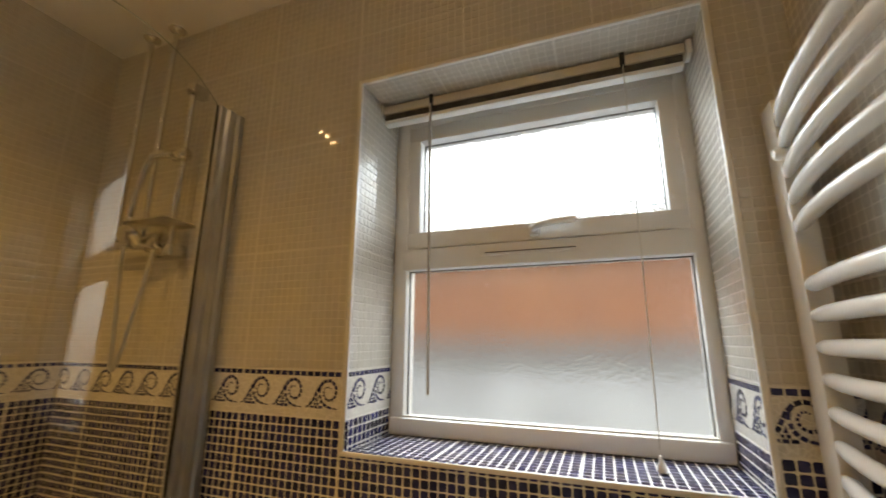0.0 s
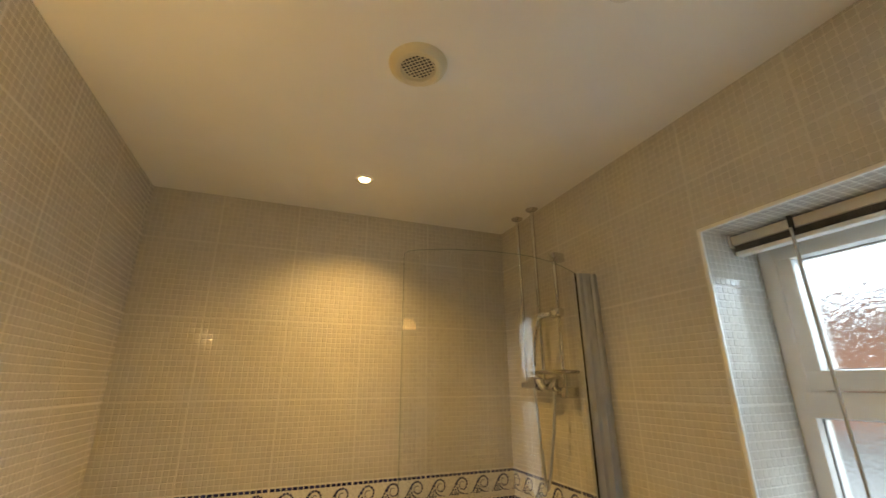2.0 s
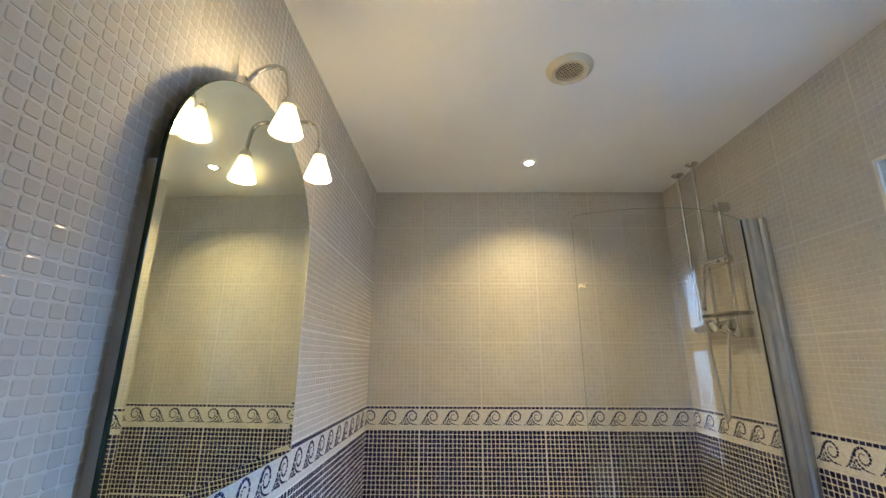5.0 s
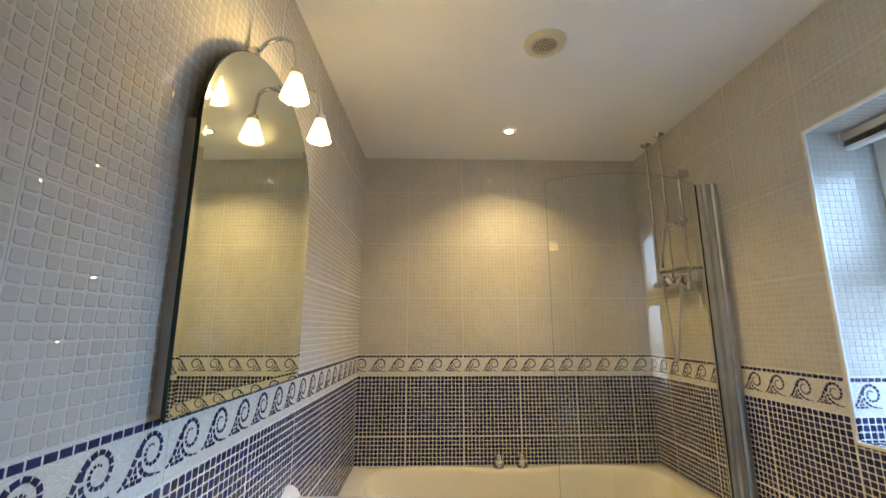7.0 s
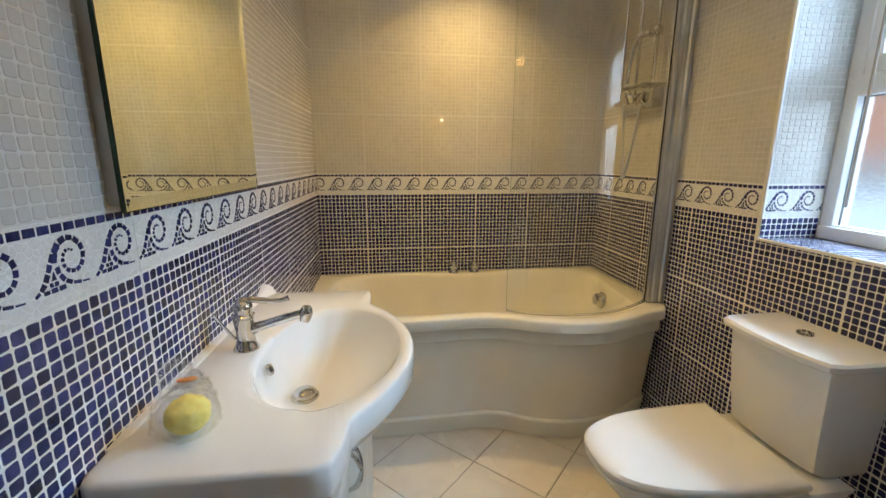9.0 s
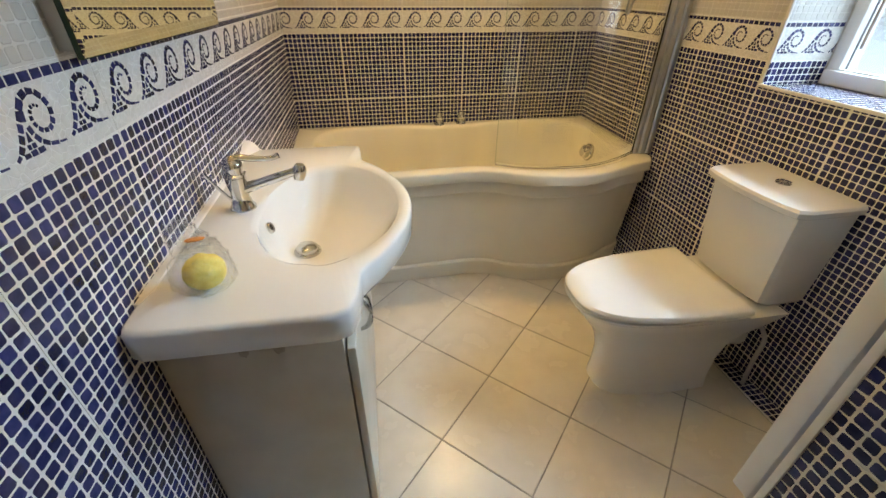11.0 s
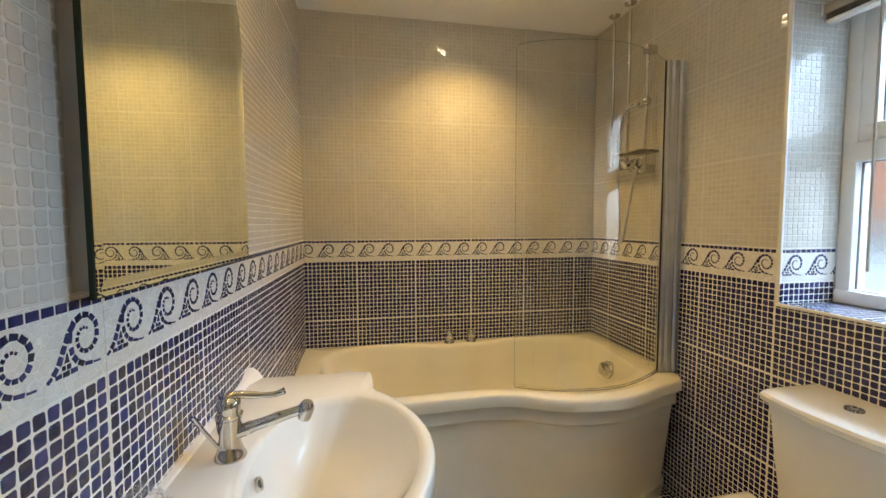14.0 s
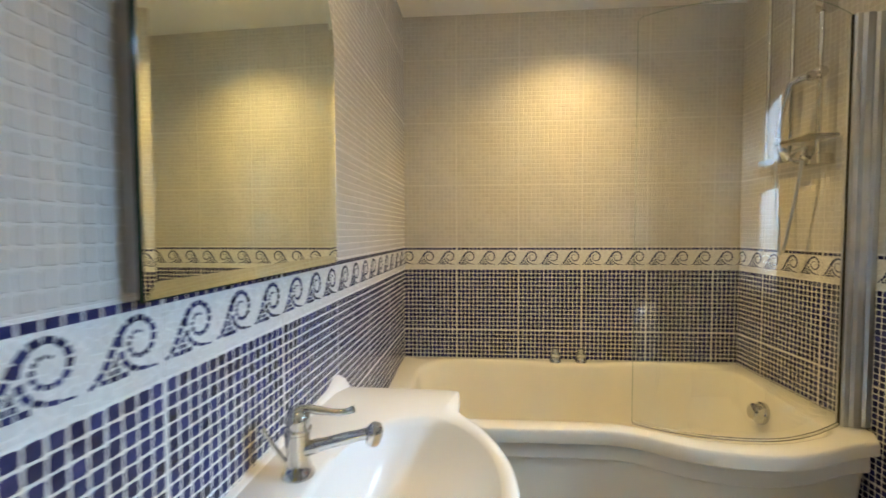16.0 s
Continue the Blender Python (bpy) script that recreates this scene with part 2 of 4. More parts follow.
def lathe(bm, profile, sides=24, m=Matrix()):
    """Turns (radius, height) pairs round z."""
    rings = []
    for r, z in profile:
        if r < 1e-5:
            rings.append([bm.verts.new(m @ Vector((0, 0, z)))])
        else:
            rings.append([bm.verts.new(m @ Vector((r * math.cos(2 * math.pi * k / sides), r * math.sin(2 * math.pi * k / sides), z))) for k in range(sides)])
    for a, b in zip(rings, rings[1:]):
        for k in range(sides):
            q = (k + 1) % sides
            if len(a) == 1 and len(b) == 1:
                continue
            if len(a) == 1:
                bm.faces.new((a[0], b[q], b[k]))
            elif len(b) == 1:
                bm.faces.new((a[k], a[q], b[0]))
            else:
                bm.faces.new((a[k], a[q], b[q], b[k]))
    return bm


def loft(bm, rings, cap_first=False, cap_last=False):
    """Joins closed rings of points, all of the same count."""
    vs = [[bm.verts.new(p) for p in ring] for ring in rings]
    n = len(vs[0])
    for a, b in zip(vs, vs[1:]):
        for k in range(n):
            bm.faces.new((a[k], a[(k + 1) % n], b[(k + 1) % n], b[k]))
    if cap_first:
        bm.faces.new(vs[0][::-1])
    if cap_last:
        bm.faces.new(vs[-1])
    return bm


def spline(pts, n):
    """Catmull-Rom through points, n steps a span."""
    p = [Vector(q) for q in pts]
    p = [2 * p[0] - p[1]] + p + [2 * p[-1] - p[-2]]
    out = []
    for i in range(1, len(p) - 2):
        for k in range(n):
            t = k / n
            out.append(0.5 * ((2 * p[i]) + (p[i + 1] - p[i - 1]) * t + (2 * p[i - 1] - 5 * p[i] + 4 * p[i + 1] - p[i + 2]) * t * t + (3 * p[i] - p[i - 1] - 3 * p[i + 1] + p[i + 2]) * t ** 3))
    return out + [p[-2]]


def cast(poly, c, angle):
    """Distance from c to a closed outline along an angle."""
    d = Vector((math.cos(angle), math.sin(angle)))
    best = 0
    for a, b in zip(poly, poly[1:] + poly[:1]):
        e = b - a
        den = d.x * e.y - d.y * e.x
        if abs(den) < 1e-12:
            continue
        w = a - c
        s = (w.x * e.y - w.y * e.x) / den
        u = (w.x * d.y - w.y * d.x) / den
        if -1e-6 <= u <= 1 + 1e-6 and s > best:
            best = s
    return best


def polar(poly, c, angles):
    poly = [Vector(p[:2]) for p in poly]
    c = Vector(c)
    return [c + cast(poly, c, a) * Vector((math.cos(a), math.sin(a))) for a in angles]


def rounded(poly, radius, n=6):
    """Rounds the corners of a closed outline."""
    out = []
    poly = [Vector(p) for p in poly]
    for a, b, c in zip(poly[-1:] + poly[:-1], poly, poly[1:] + poly[:1]):
        r = min(radius, (a - b).length * 0.49, (c - b).length * 0.49)
        p, q = b + (a - b).normalized() * r, b + (c - b).normalized() * r
        for k in range(n + 1):
            t = k / n
            out.append((1 - t) ** 2 * p + 2 * t * (1 - t) * b + t * t * q)
    return out


# ---- tiles ----
CELLS, EDGE = 15, 0.0022
PITCH = (T - 2 * EDGE) / CELLS


def cell_shape(i, j, u0, u1, v0, v1, seed, light=False):
    """One mosaic piece of a tile, cut to the tile's rest: an uneven rounded square."""
    rnd = random.Random(seed * 1000 + i * 40 + j)
    g = 0.0012 if light else 0.0016
    rim = 0.0003 if light else 0.0
    a0, a1 = EDGE + i * PITCH + g + (rim if i == 0 else 0), EDGE + (i + 1) * PITCH - g - (rim if i == CELLS - 1 else 0)
    b0, b1 = EDGE + j * PITCH + g + (rim if j == 0 else 0), EDGE + (j + 1) * PITCH - g - (rim if j == CELLS - 1 else 0)
    jit = [rnd.uniform(-0.0007, 0.0007) for _ in range(8)]
    a0, a1, b0, b1 = max(a0, u0 + 0.001), min(a1, u1 - 0.001), max(b0, v0 + 0.001), min(b1, v1 - 0.001)
    if a1 - a0 < 0.003 or b1 - b0 < 0.003:
        return None
    c = min(0.0026 if light else 0.0024, (a1 - a0) * 0.3, (b1 - b0) * 0.3)
    p = [(a0 + c, b0 + jit[0]), (a1 - c, b0 + jit[1]), (a1 + jit[2], b0 + c), (a1 + jit[3], b1 - c), (a1 - c, b1 + jit[4]), (a0 + c, b1 + jit[5]), (a0 + jit[6], b1 - c), (a0 + jit[7], b0 + c)]
    return [Vector((min(max(u, u0), u1), min(max(v, v0), v1))) for u, v in p]


def raise_piece(verts, faces, mats, outline, height, inset, mat):
    n, k = len(outline), len(verts)
    mid = sum(outline, Vector((0, 0))) / n
    rnd = random.Random(round(mid.x * 7919 + mid.y * 104729, 3))
    ta, tb = rnd.uniform(-0.02, 0.02), rnd.uniform(-0.02, 0.02)
    verts += [(p.x, p.y, 0.0) for p in outline]
    for p in outline:
        q = p + (mid - p).normalized() * inset
        verts.append((q.x, q.y, height + ta * (q.x - mid.x) + tb * (q.y - mid.y)))
    for i in range(n):
        faces.append((k + i, k + (i + 1) % n, k + n + (i + 1) % n, k + n + i))
        mats.append(mat)
    faces.append(tuple(k + n + i for i in range(n)))
    mats.append(mat)


def slab(verts, faces, mats, u0, u1, v0, v1, mat, gap=0.0009, depth=0.008):
    k = len(verts)
    for n in (-depth, 0.0):
        verts += [(u0 + gap, v0 + gap, n), (u1 - gap, v0 + gap, n), (u1 - gap, v1 - gap, n), (u0 + gap, v1 - gap, n)]
    for f in ((4, 5, 6, 7), (0, 1, 5, 4), (1, 2, 6, 5), (2, 3, 7, 6), (3, 0, 4, 7)):
        faces.append(tuple(k + q for q in f))
        mats.append(mat)


tile_cache = {}


def tile_mesh(kind, u0, u1, v0, v1, variant, with_cells=True):
    key = (kind, round(u0, 4), round(u1, 4), round(v0, 4), round(v1, 4), variant, with_cells)
    if key in tile_cache:
        return tile_cache[key]
    verts, faces, mats = [], [], []
    if kind == "listello":
        slab(verts, faces, mats, u0, u1, v0, v1, 0)
        for outline in listello_pieces():
            us = [p.x for p in outline]
            vs = [p.y for p in outline]
            if max(us) > u0 + 0.002 and min(us) < u1 - 0.002 and min(vs) > v0 - 0.001 and max(vs) < v1 + 0.001:
                raise_piece(verts, faces, mats, [Vector((min(max(p.x, u0 + 0.001), u1 - 0.001), p.y)) for p in outline], 0.0011, 0.0008, 1)
        colours = [CRACKLE, NAVY]
    else:
        slab(verts, faces, mats, u0, u1, v0, v1, 0, 0.0009 if kind == "dark" else 0.0003)
        if with_cells:
            for i in range(CELLS):
                for j in range(CELLS):
                    o = cell_shape(i, j, u0, u1, v0, v1, variant, kind == "light")
                    if o:
                        raise_piece(verts, faces, mats, o, 0.0007, 0.0012 if kind == "dark" else 0.0014, 1)
        colours = [GROUT, NAVY] if kind == "dark" else [WHITE_GROUT, WHITE_GLAZE]
    me = bpy.data.meshes.new(kind + "_tile")
    me.from_pydata(verts, [], faces)
    for c in colours:
        me.materials.append(c)
    me.polygons.foreach_set("material_index", mats)
    tile_cache[key] = me
    return me


listello_store = []
H_BAND = Z_LIGHT - Z_DARK


def listello_pieces():
    """Outlines of the dark pieces of one band tile: a dashed top row and three running scrolls."""
    if listello_store:
        return listello_store
    rnd = random.Random(4)

    def stroke(pts, widths, gap=0.0026):
        for (a, b), wd in zip(zip(pts, pts[1:]), widths):
            a, b = Vector(a), Vector(b)
            d = (b - a).normalized()
            n = Vector((-d.y, d.x)) * wd / 2
            a, b = a + d * gap / 2, b - d * gap / 2
            e = [rnd.uniform(0.85, 1.1) for _ in range(4)]
            listello_store.append([a - n * e[0], b - n * e[1], b + n * e[2], a + n * e[3]])

    for i in range(CELLS):
        u = EDGE + i * PITCH
        v = 0.1005
        listello_store.append([Vector((u + 0.0018, v)), Vector((u + PITCH - 0.0018, v)), Vector((u + PITCH - 0.0018, v + 0.0118)), Vector((u + 0.0018, v + 0.0118))])
    P = T / 3
    for k in range(3):
        cx, cy = (k + 0.64) * P, 0.063
        arm = []
        for q in range(18):
            a = radians(186 - q * 29)
            r = 0.0302 - 0.0208 * (q / 17) ** 1.1
            arm.append((cx + r * math.cos(a), cy + r * math.sin(a) * 1.06))
        stroke(arm, [0.0095 - 0.0055 * q / 16 for q in range(17)])
        rise = [(cx - 0.068, 0.0235), (cx - 0.058, 0.029), (cx - 0.049, 0.0385), (cx - 0.042, 0.050), (cx - 0.036, 0.062), (cx - 0.029, 0.074), (cx - 0.019, 0.084)]
        stroke(rise, [0.0045, 0.0075, 0.0082, 0.008, 0.0078, 0.0095])
        under = [(cx - 0.027, 0.056), (cx - 0.024, 0.044), (cx - 0.016, 0.034), (cx - 0.004, 0.0275), (cx + 0.012, 0.0245), (cx + 0.028, 0.0232)]
        stroke(under, [0.0075, 0.0075, 0.0072, 0.0055, 0.003])
        foot = [(cx - 0.055, 0.0255), (cx - 0.043, 0.0255), (cx - 0.030, 0.0255), (cx - 0.016, 0.0258)]
        stroke(foot, [0.006, 0.007, 0.007])
        mid = [(cx - 0.044, 0.0335), (cx - 0.036, 0.0335), (cx - 0.027, 0.0335)]
        stroke(mid, [0.0062, 0.0066])
        listello_store.append([Vector((cx - 0.0385, 0.0385)), Vector((cx - 0.0305, 0.0385)), Vector((cx - 0.0335, 0.051))])
    return listello_store


def cut(rect, hole):
    """A rectangle less a hole: its remaining rectangles."""
    u0, u1, v0, v1 = rect
    if not hole or hole[0] >= u1 or hole[1] <= u0 or hole[2] >= v1 or hole[3] <= v0:
        return [rect]
    out = []
    if hole[0] > u0:
        out.append((u0, hole[0], v0, v1))
    if hole[1] < u1:
        out.append((hole[1], u1, v0, v1))
    m0, m1 = max(u0, hole[0]), min(u1, hole[1])
    if hole[2] > v0:
        out.append((m0, m1, v0, hole[2]))
    if hole[3] < v1:
        out.append((m0, m1, hole[3], v1))
    return [r for r in out if r[1] - r[0] > 0.004 and r[3] - r[2] > 0.004]


def rows_between(low, high):
    rows = []
    v = Z_DARK
    while v > low + 1e-4:
        rows.append((max(v - T, low), v, "dark", v - T))
        v -= T
    rows.append((Z_DARK, Z_LIGHT, "listello", Z_DARK))
    v = Z_LIGHT
    while v < high - 1e-4:
        rows.append((v, min(v + T, high), "light", v))
        v += T
    return [(max(a, low), min(b, high), k, o) for a, b, k, o in rows if b > low and a < high]


# pieces of the two tile fields nearest to the wash basin and the toilet that stand as parts of their own
SINGLE = {}


def tile_wall(wall, m, umin, umax, phase, low=0.0, high=CEIL, hole=None, singles=()):
    """Tiles a wall in its own frame: u to the right, v up, n into the room."""
    k0 = math.floor((umin - phase) / T)
    u = phase + k0 * T
    count = 0
    while u < umax - 1e-4:
        for v0, v1, kind, origin in rows_between(low, high):
            for r in cut((max(u, umin), min(u + T, umax), v0, v1), hole):
                if r[1] - r[0] < 0.004 or r[3] - r[2] < 0.004:
                    continue
                count += 1
                single = kind == "dark" and any(abs(u - s) < 0.01 and abs(origin - t) < 0.01 for s, t in singles)
                variant = count % 3
                local = (r[0] - u, r[1] - u, r[2] - origin, r[3] - origin)
                me = tile_mesh(kind, *local, variant, not single)
                ob = new({"dark": "mosaic_tile", "light": "white_mosaic_tile", "listello": "border_tile"}[kind], me)
                ob.parent = wall
                place = m @ Matrix(((1, 0, 0, u), (0, 0, -1, 0), (0, 1, 0, origin), (0, 0, 0, 1)))
                ob.matrix_basis = place
                if single:
                    for i in range(CELLS):
                        for j in range(CELLS):
                            if cell_shape(i, j, *local, variant):
                                q = new("mosaic_piece", single_cell(i, j, variant))
                                q.parent = ob
                                q.matrix_basis = Matrix.Translation((EDGE + i * PITCH, EDGE + j * PITCH, 0))
        u += T


def single_cell(i, j, variant):
    key = (i * 7 + j * 3) % 9
    if key not in SINGLE:
        verts, faces, mats = [], [], []
        o = [p - Vector((EDGE + 7 * PITCH, EDGE + key * PITCH)) for p in cell_shape(7, key, 0, T, 0, T, 5)]
        raise_piece(verts, faces, mats, o, 0.0007, 0.0012, 0)
        me = bpy.data.meshes.new("mosaic_piece")
        me.from_pydata(verts, [], faces)
        me.materials.append(NAVY)
        SINGLE[key] = me
    return SINGLE[key]


def wall_block(name, boxes, label, mat=None):
    bm = bmesh.new()
    for b in boxes:
        box(bm, *b)
    return tagged(part(name, bm, mat or GROUT), label, "wall", kind="structure")

# ---- structure ----
SKEW = 1.5
M_BACK = pose(0, BACK, 0)
M_LEFT = pose(0, BACK, 0, 0, 0, 90 - SKEW)
M_RIGHT = pose(W, 0, 0, 0, 0, -90)
Y_SOUTH, X_END = 0.83, 0.95
M_SOUTH = pose(0, Y_SOUTH, 0, 0, 0, 180)
M_END = pose(X_END, 0, 0, 0, 0, -90)
WY0, WY1, WZ0, WZ1, WX = 0.967, 1.84, 0.99, 1.997, 1.945


def tile_field(wall, m, u0, u1, v0, v1, kind, pu, pv):
    """A plain field of one kind of tile."""
    u = pu + math.floor((u0 - pu) / T) * T
    n = 0
    while u < u1 - 1e-4:
        v = pv + math.floor((v0 - pv) / T) * T
        while v < v1 - 1e-4:
            a, b, c, d = max(u, u0), min(u + T, u1), max(v, v0), min(v + T, v1)
            if b - a > 0.004 and d - c > 0.004:
                n += 1
                ob = new({"dark": "mosaic_tile", "light": "white_mosaic_tile"}[kind], tile_mesh(kind, a - u, b - u, c - v, d - v, n % 3))
                ob.parent = wall
                ob.matrix_basis = m @ Matrix(((1, 0, 0, u), (0, 0, -1, 0), (0, 1, 0, v), (0, 0, 0, 1)))
            v += T
        u += T


wall_north = wall_block("wall_north", [(-0.2, W + 0.3, BACK + 0.0012, BACK + 0.12, -0.1, CEIL + 0.1)], "bath end wall tiled in navy and white mosaic")
bm = box(bmesh.new(), -3.4, 0.0, 0.0012, 0.12, -0.1, CEIL + 0.1)
bm.transform(M_LEFT)
wall_west = tagged(part("wall_west", bm, GROUT), "basin wall tiled in navy and white mosaic", "wall", kind="structure")
bm = bmesh.new()
for a, b, c, d in ((-3.0, -WY1 - 0.0012, -0.1, CEIL + 0.1), (-WY0 + 0.0012, -Y_SOUTH, -0.1, CEIL + 0.1), (-WY1, -WY0, -0.1, WZ0 - 0.0012), (-WY1, -WY0, WZ1 + 0.0012, CEIL + 0.1)):
    box(bm, a, b, 0.0012, 0.33, c, d)
bm.transform(M_RIGHT)
wall_east = tagged(part("wall_east", bm, GROUT), "window wall tiled in navy and white mosaic", "wall", kind="structure")
wall_south = wall_block("wall_south", [(X_END + 0.0012, W + 0.3, -0.5, Y_SOUTH - 0.0012, -0.1, CEIL + 0.1)], "radiator wall tiled in navy and white mosaic")
wall_entry = wall_block("wall_entry", [(-0.3, X_END + 0.02, -0.52, -0.4, -0.1, CEIL + 0.1)], "plain painted entry wall", PLASTER)

ceiling = tagged(part("ceiling", boxed(-0.3, W + 0.3, -0.55, BACK + 0.2, CEIL, CEIL + 0.1), PAINT), "smooth white painted ceiling", "ceiling", kind="structure")
floor = tagged(part("floor", boxed(-0.3, W + 0.1, -0.55, BACK + 0.1, -0.1, -0.003), FLOOR_GROUT), "cream square tiles laid diagonally", "floor", kind="structure")


def clip_poly(poly, axis, limit, keep_above):
    out = []
    for a, b in zip(poly, poly[1:] + poly[:1]):
        ia, ib = (a[axis] >= limit) == keep_above, (b[axis] >= limit) == keep_above
        if ia:
            out.append(a)
        if ia != ib:
            t = (limit - a[axis]) / (b[axis] - a[axis])
            out.append(a + (b - a) * t)
    return out


F = 0.323 / math.sqrt(2)
for i in range(-9, 10):
    for j in range(-9, 10):
        c = Vector((0.737 + F * (i + j), 1.601 + F * (i - j) + F))
        q = F - 0.003
        poly = [c + Vector(p) for p in ((q, 0), (0, q), (-q, 0), (0, -q))]
        for axis, limit, above in ((0, -0.085, True), (0, W - 0.062, False), (1, -0.39, True), (1, 2.62, False)):
            poly = clip_poly(poly, axis, limit, above) if poly else poly
        if len(poly) < 3:
            continue
        ob_bm = bmesh.new()
        top = [ob_bm.verts.new((p.x, p.y, 0.0)) for p in poly]
        low = [ob_bm.verts.new((p.x, p.y, -0.008)) for p in poly]
        ob_bm.faces.new(top)
        for k in range(len(poly)):
            ob_bm.faces.new((low[k], low[(k + 1) % len(poly)], top[(k + 1) % len(poly)], top[k]))
        bmesh.ops.bevel(ob_bm, geom=[e for e in ob_bm.edges if all(v in top for v in e.verts)], offset=0.0015, segments=1, affect="EDGES")
        part("floor_tile", ob_bm, FLOOR_TILE, floor)

# white edge trims round the window reveal and on the free wall end
trim_bm = [
    boxed(W - 0.004, W + 0.006, WY1 - 0.006, WY1 + 0.006, WZ0 - 0.006, WZ1 + 0.006, bevel=0.0025),
    boxed(W - 0.004, W + 0.006, WY0 - 0.006, WY0 + 0.006, WZ0 - 0.006, WZ1 + 0.006, bevel=0.0025),
    boxed(W - 0.0045, W + 0.006, WY0 - 0.005, WY1 + 0.005, WZ0 - 0.0055, WZ0 + 0.006, bevel=0.0025),
    boxed(W - 0.0045, W + 0.006, WY0 - 0.005, WY1 + 0.005, WZ1 - 0.006, WZ1 + 0.0055, bevel=0.0025),
    boxed(X_END - 0.005, X_END + 0.008, Y_SOUTH - 0.008, Y_SOUTH + 0.005, 0, CEIL, bevel=0.003),
]
for b in trim_bm:
    tagged(part("trim", b, TRIM), "white plastic tile edge trim", "trim", kind="structure")

# ---- window ----
window = thing("window_1", pose(WX, (WY0 + WY1) / 2, WZ0), "white plastic window with wet and obscure panes", "window", kind="structure")
inv = window.matrix_basis.inverted()


def wpart(name, b, mat, parent=None, label=""):
    p = parent or window
    b.transform(inv)
    return part(name, b, mat, p, label)


GASKET_SLOT = material("grey_gasket_and_slot", (0.16, 0.16, 0.16), 0.5)
X0, X1 = WX, WX + 0.07
wpart("frame_jamb", boxed(X0, X1, WY1 - 0.045, WY1, WZ0, WZ1, bevel=0.006), UPVC)
wpart("frame_jamb", boxed(X0, X1, WY0, WY0 + 0.032, WZ0, WZ1, bevel=0.006), UPVC)
wpart("frame_sill", boxed(X0 - 0.012, X1, WY0 + 0.002, WY1 - 0.002, WZ0, WZ0 + 0.048, bevel=0.008), UPVC)
wpart("frame_head", boxed(X0 + 0.001, X1, WY0 + 0.002, WY1 - 0.002, WZ1 - 0.035, WZ1, bevel=0.006), UPVC)
wpart("transom", boxed(X0 - 0.003, X1, WY0 + 0.02, WY1 - 0.03, 1.473, 1.54, bevel=0.007), UPVC)
for y0, y1, z0, z1 in ((1.765, 1.806, 1.535, 1.975), (0.996, 1.042, 1.535, 1.975)):
    wpart("sash_stile", boxed(X0 + 0.006, X1 + 0.02, y0 - 0.01, y1, z0, z1, bevel=0.007), UPVC)
wpart("sash_rail", boxed(X0 + 0.004, X1 + 0.02, 0.995, 1.803, 1.542, 1.597, bevel=0.008), UPVC)
wpart("sash_rail", boxed(X0 + 0.004, X1 + 0.02, 0.995, 1.803, 1.912, 1.968, bevel=0.008), UPVC)
for y0, y1, z0, z1, gx in ((0.999, 1.795, 1.038, 1.473, X0 + 0.03), (1.042, 1.755, 1.597, 1.913, X0 + 0.045)):
    g = bmesh.new()
    for b in ((gx - 0.004, gx + 0.004, y0, y0 + 0.003, z0, z1), (gx - 0.004, gx + 0.004, y1 - 0.003, y1, z0, z1), (gx - 0.004, gx + 0.004, y0 + 0.003, y1 - 0.003, z0, z0 + 0.003), (gx - 0.004, gx + 0.004, y0 + 0.003, y1 - 0.003, z1 - 0.003, z1)):
        box(g, *b)
    wpart("gasket", g, GASKET_SLOT)
    pane = wpart("pane", boxed(gx - 0.002, gx + 0.002, y0, y1, z0, z1), FROST if z0 < 1.2 else WET, None, "obscure lower pane" if z0 < 1.2 else "upper pane covered in water drops")
    pane.visible_shadow = False
hb = boxed(X0 - 0.022, X0 + 0.004, 1.375, 1.405, 1.55, 1.585, bevel=0.008)
handle = wpart("handle_base", hb, UPVC, None, "white window handle")
hb = tube(bmesh.new(), spline([(X0 - 0.02, 1.392, 1.567), (X0 - 0.036, 1.375, 1.574), (X0 - 0.038, 1.33, 1.58), (X0 - 0.036, 1.272, 1.583)], 5), [0.008] * 3 + [0.0085] * 6 + [0.009] * 7, 10)
hb.transform(inv)
part("handle_lever", hb, UPVC, handle)
wpart("trickle_vent", boxed(X0 - 0.01, X0, 1.264, 1.551, 1.503, 1.521, bevel=0.003), UPVC)

# Dark bar laid on the vent, coloured as the shade of a slot.
wpart("painted_slot", boxed(X0 - 0.0125, X0 - 0.0101, 1.28, 1.535, 1.5095, 1.5125), GASKET_SLOT)
for a, b_, c, d in ((0.994, 1.8, 1.034, 1.038), (0.994, 1.8, 1.4735, 1.4775)):
    wpart("glazing_bead", boxed(X0 + 0.004, X0 + 0.026, a + 0.004, b_ - 0.004, c, d + 0.004), UPVC)

# ---- blind ----
blind = thing("venetian_blind", pose(1.885, 1.405, 1.985), "raised slim venetian blind with a beige head rail", "blind")
binv = blind.matrix_basis.inverted()
blind.matrix_basis = pose(1.855, 1.405, 1.991)


def bpart(name, b, mat, label=""):
    b.transform(binv)
    return part(name, b, mat, blind, label)


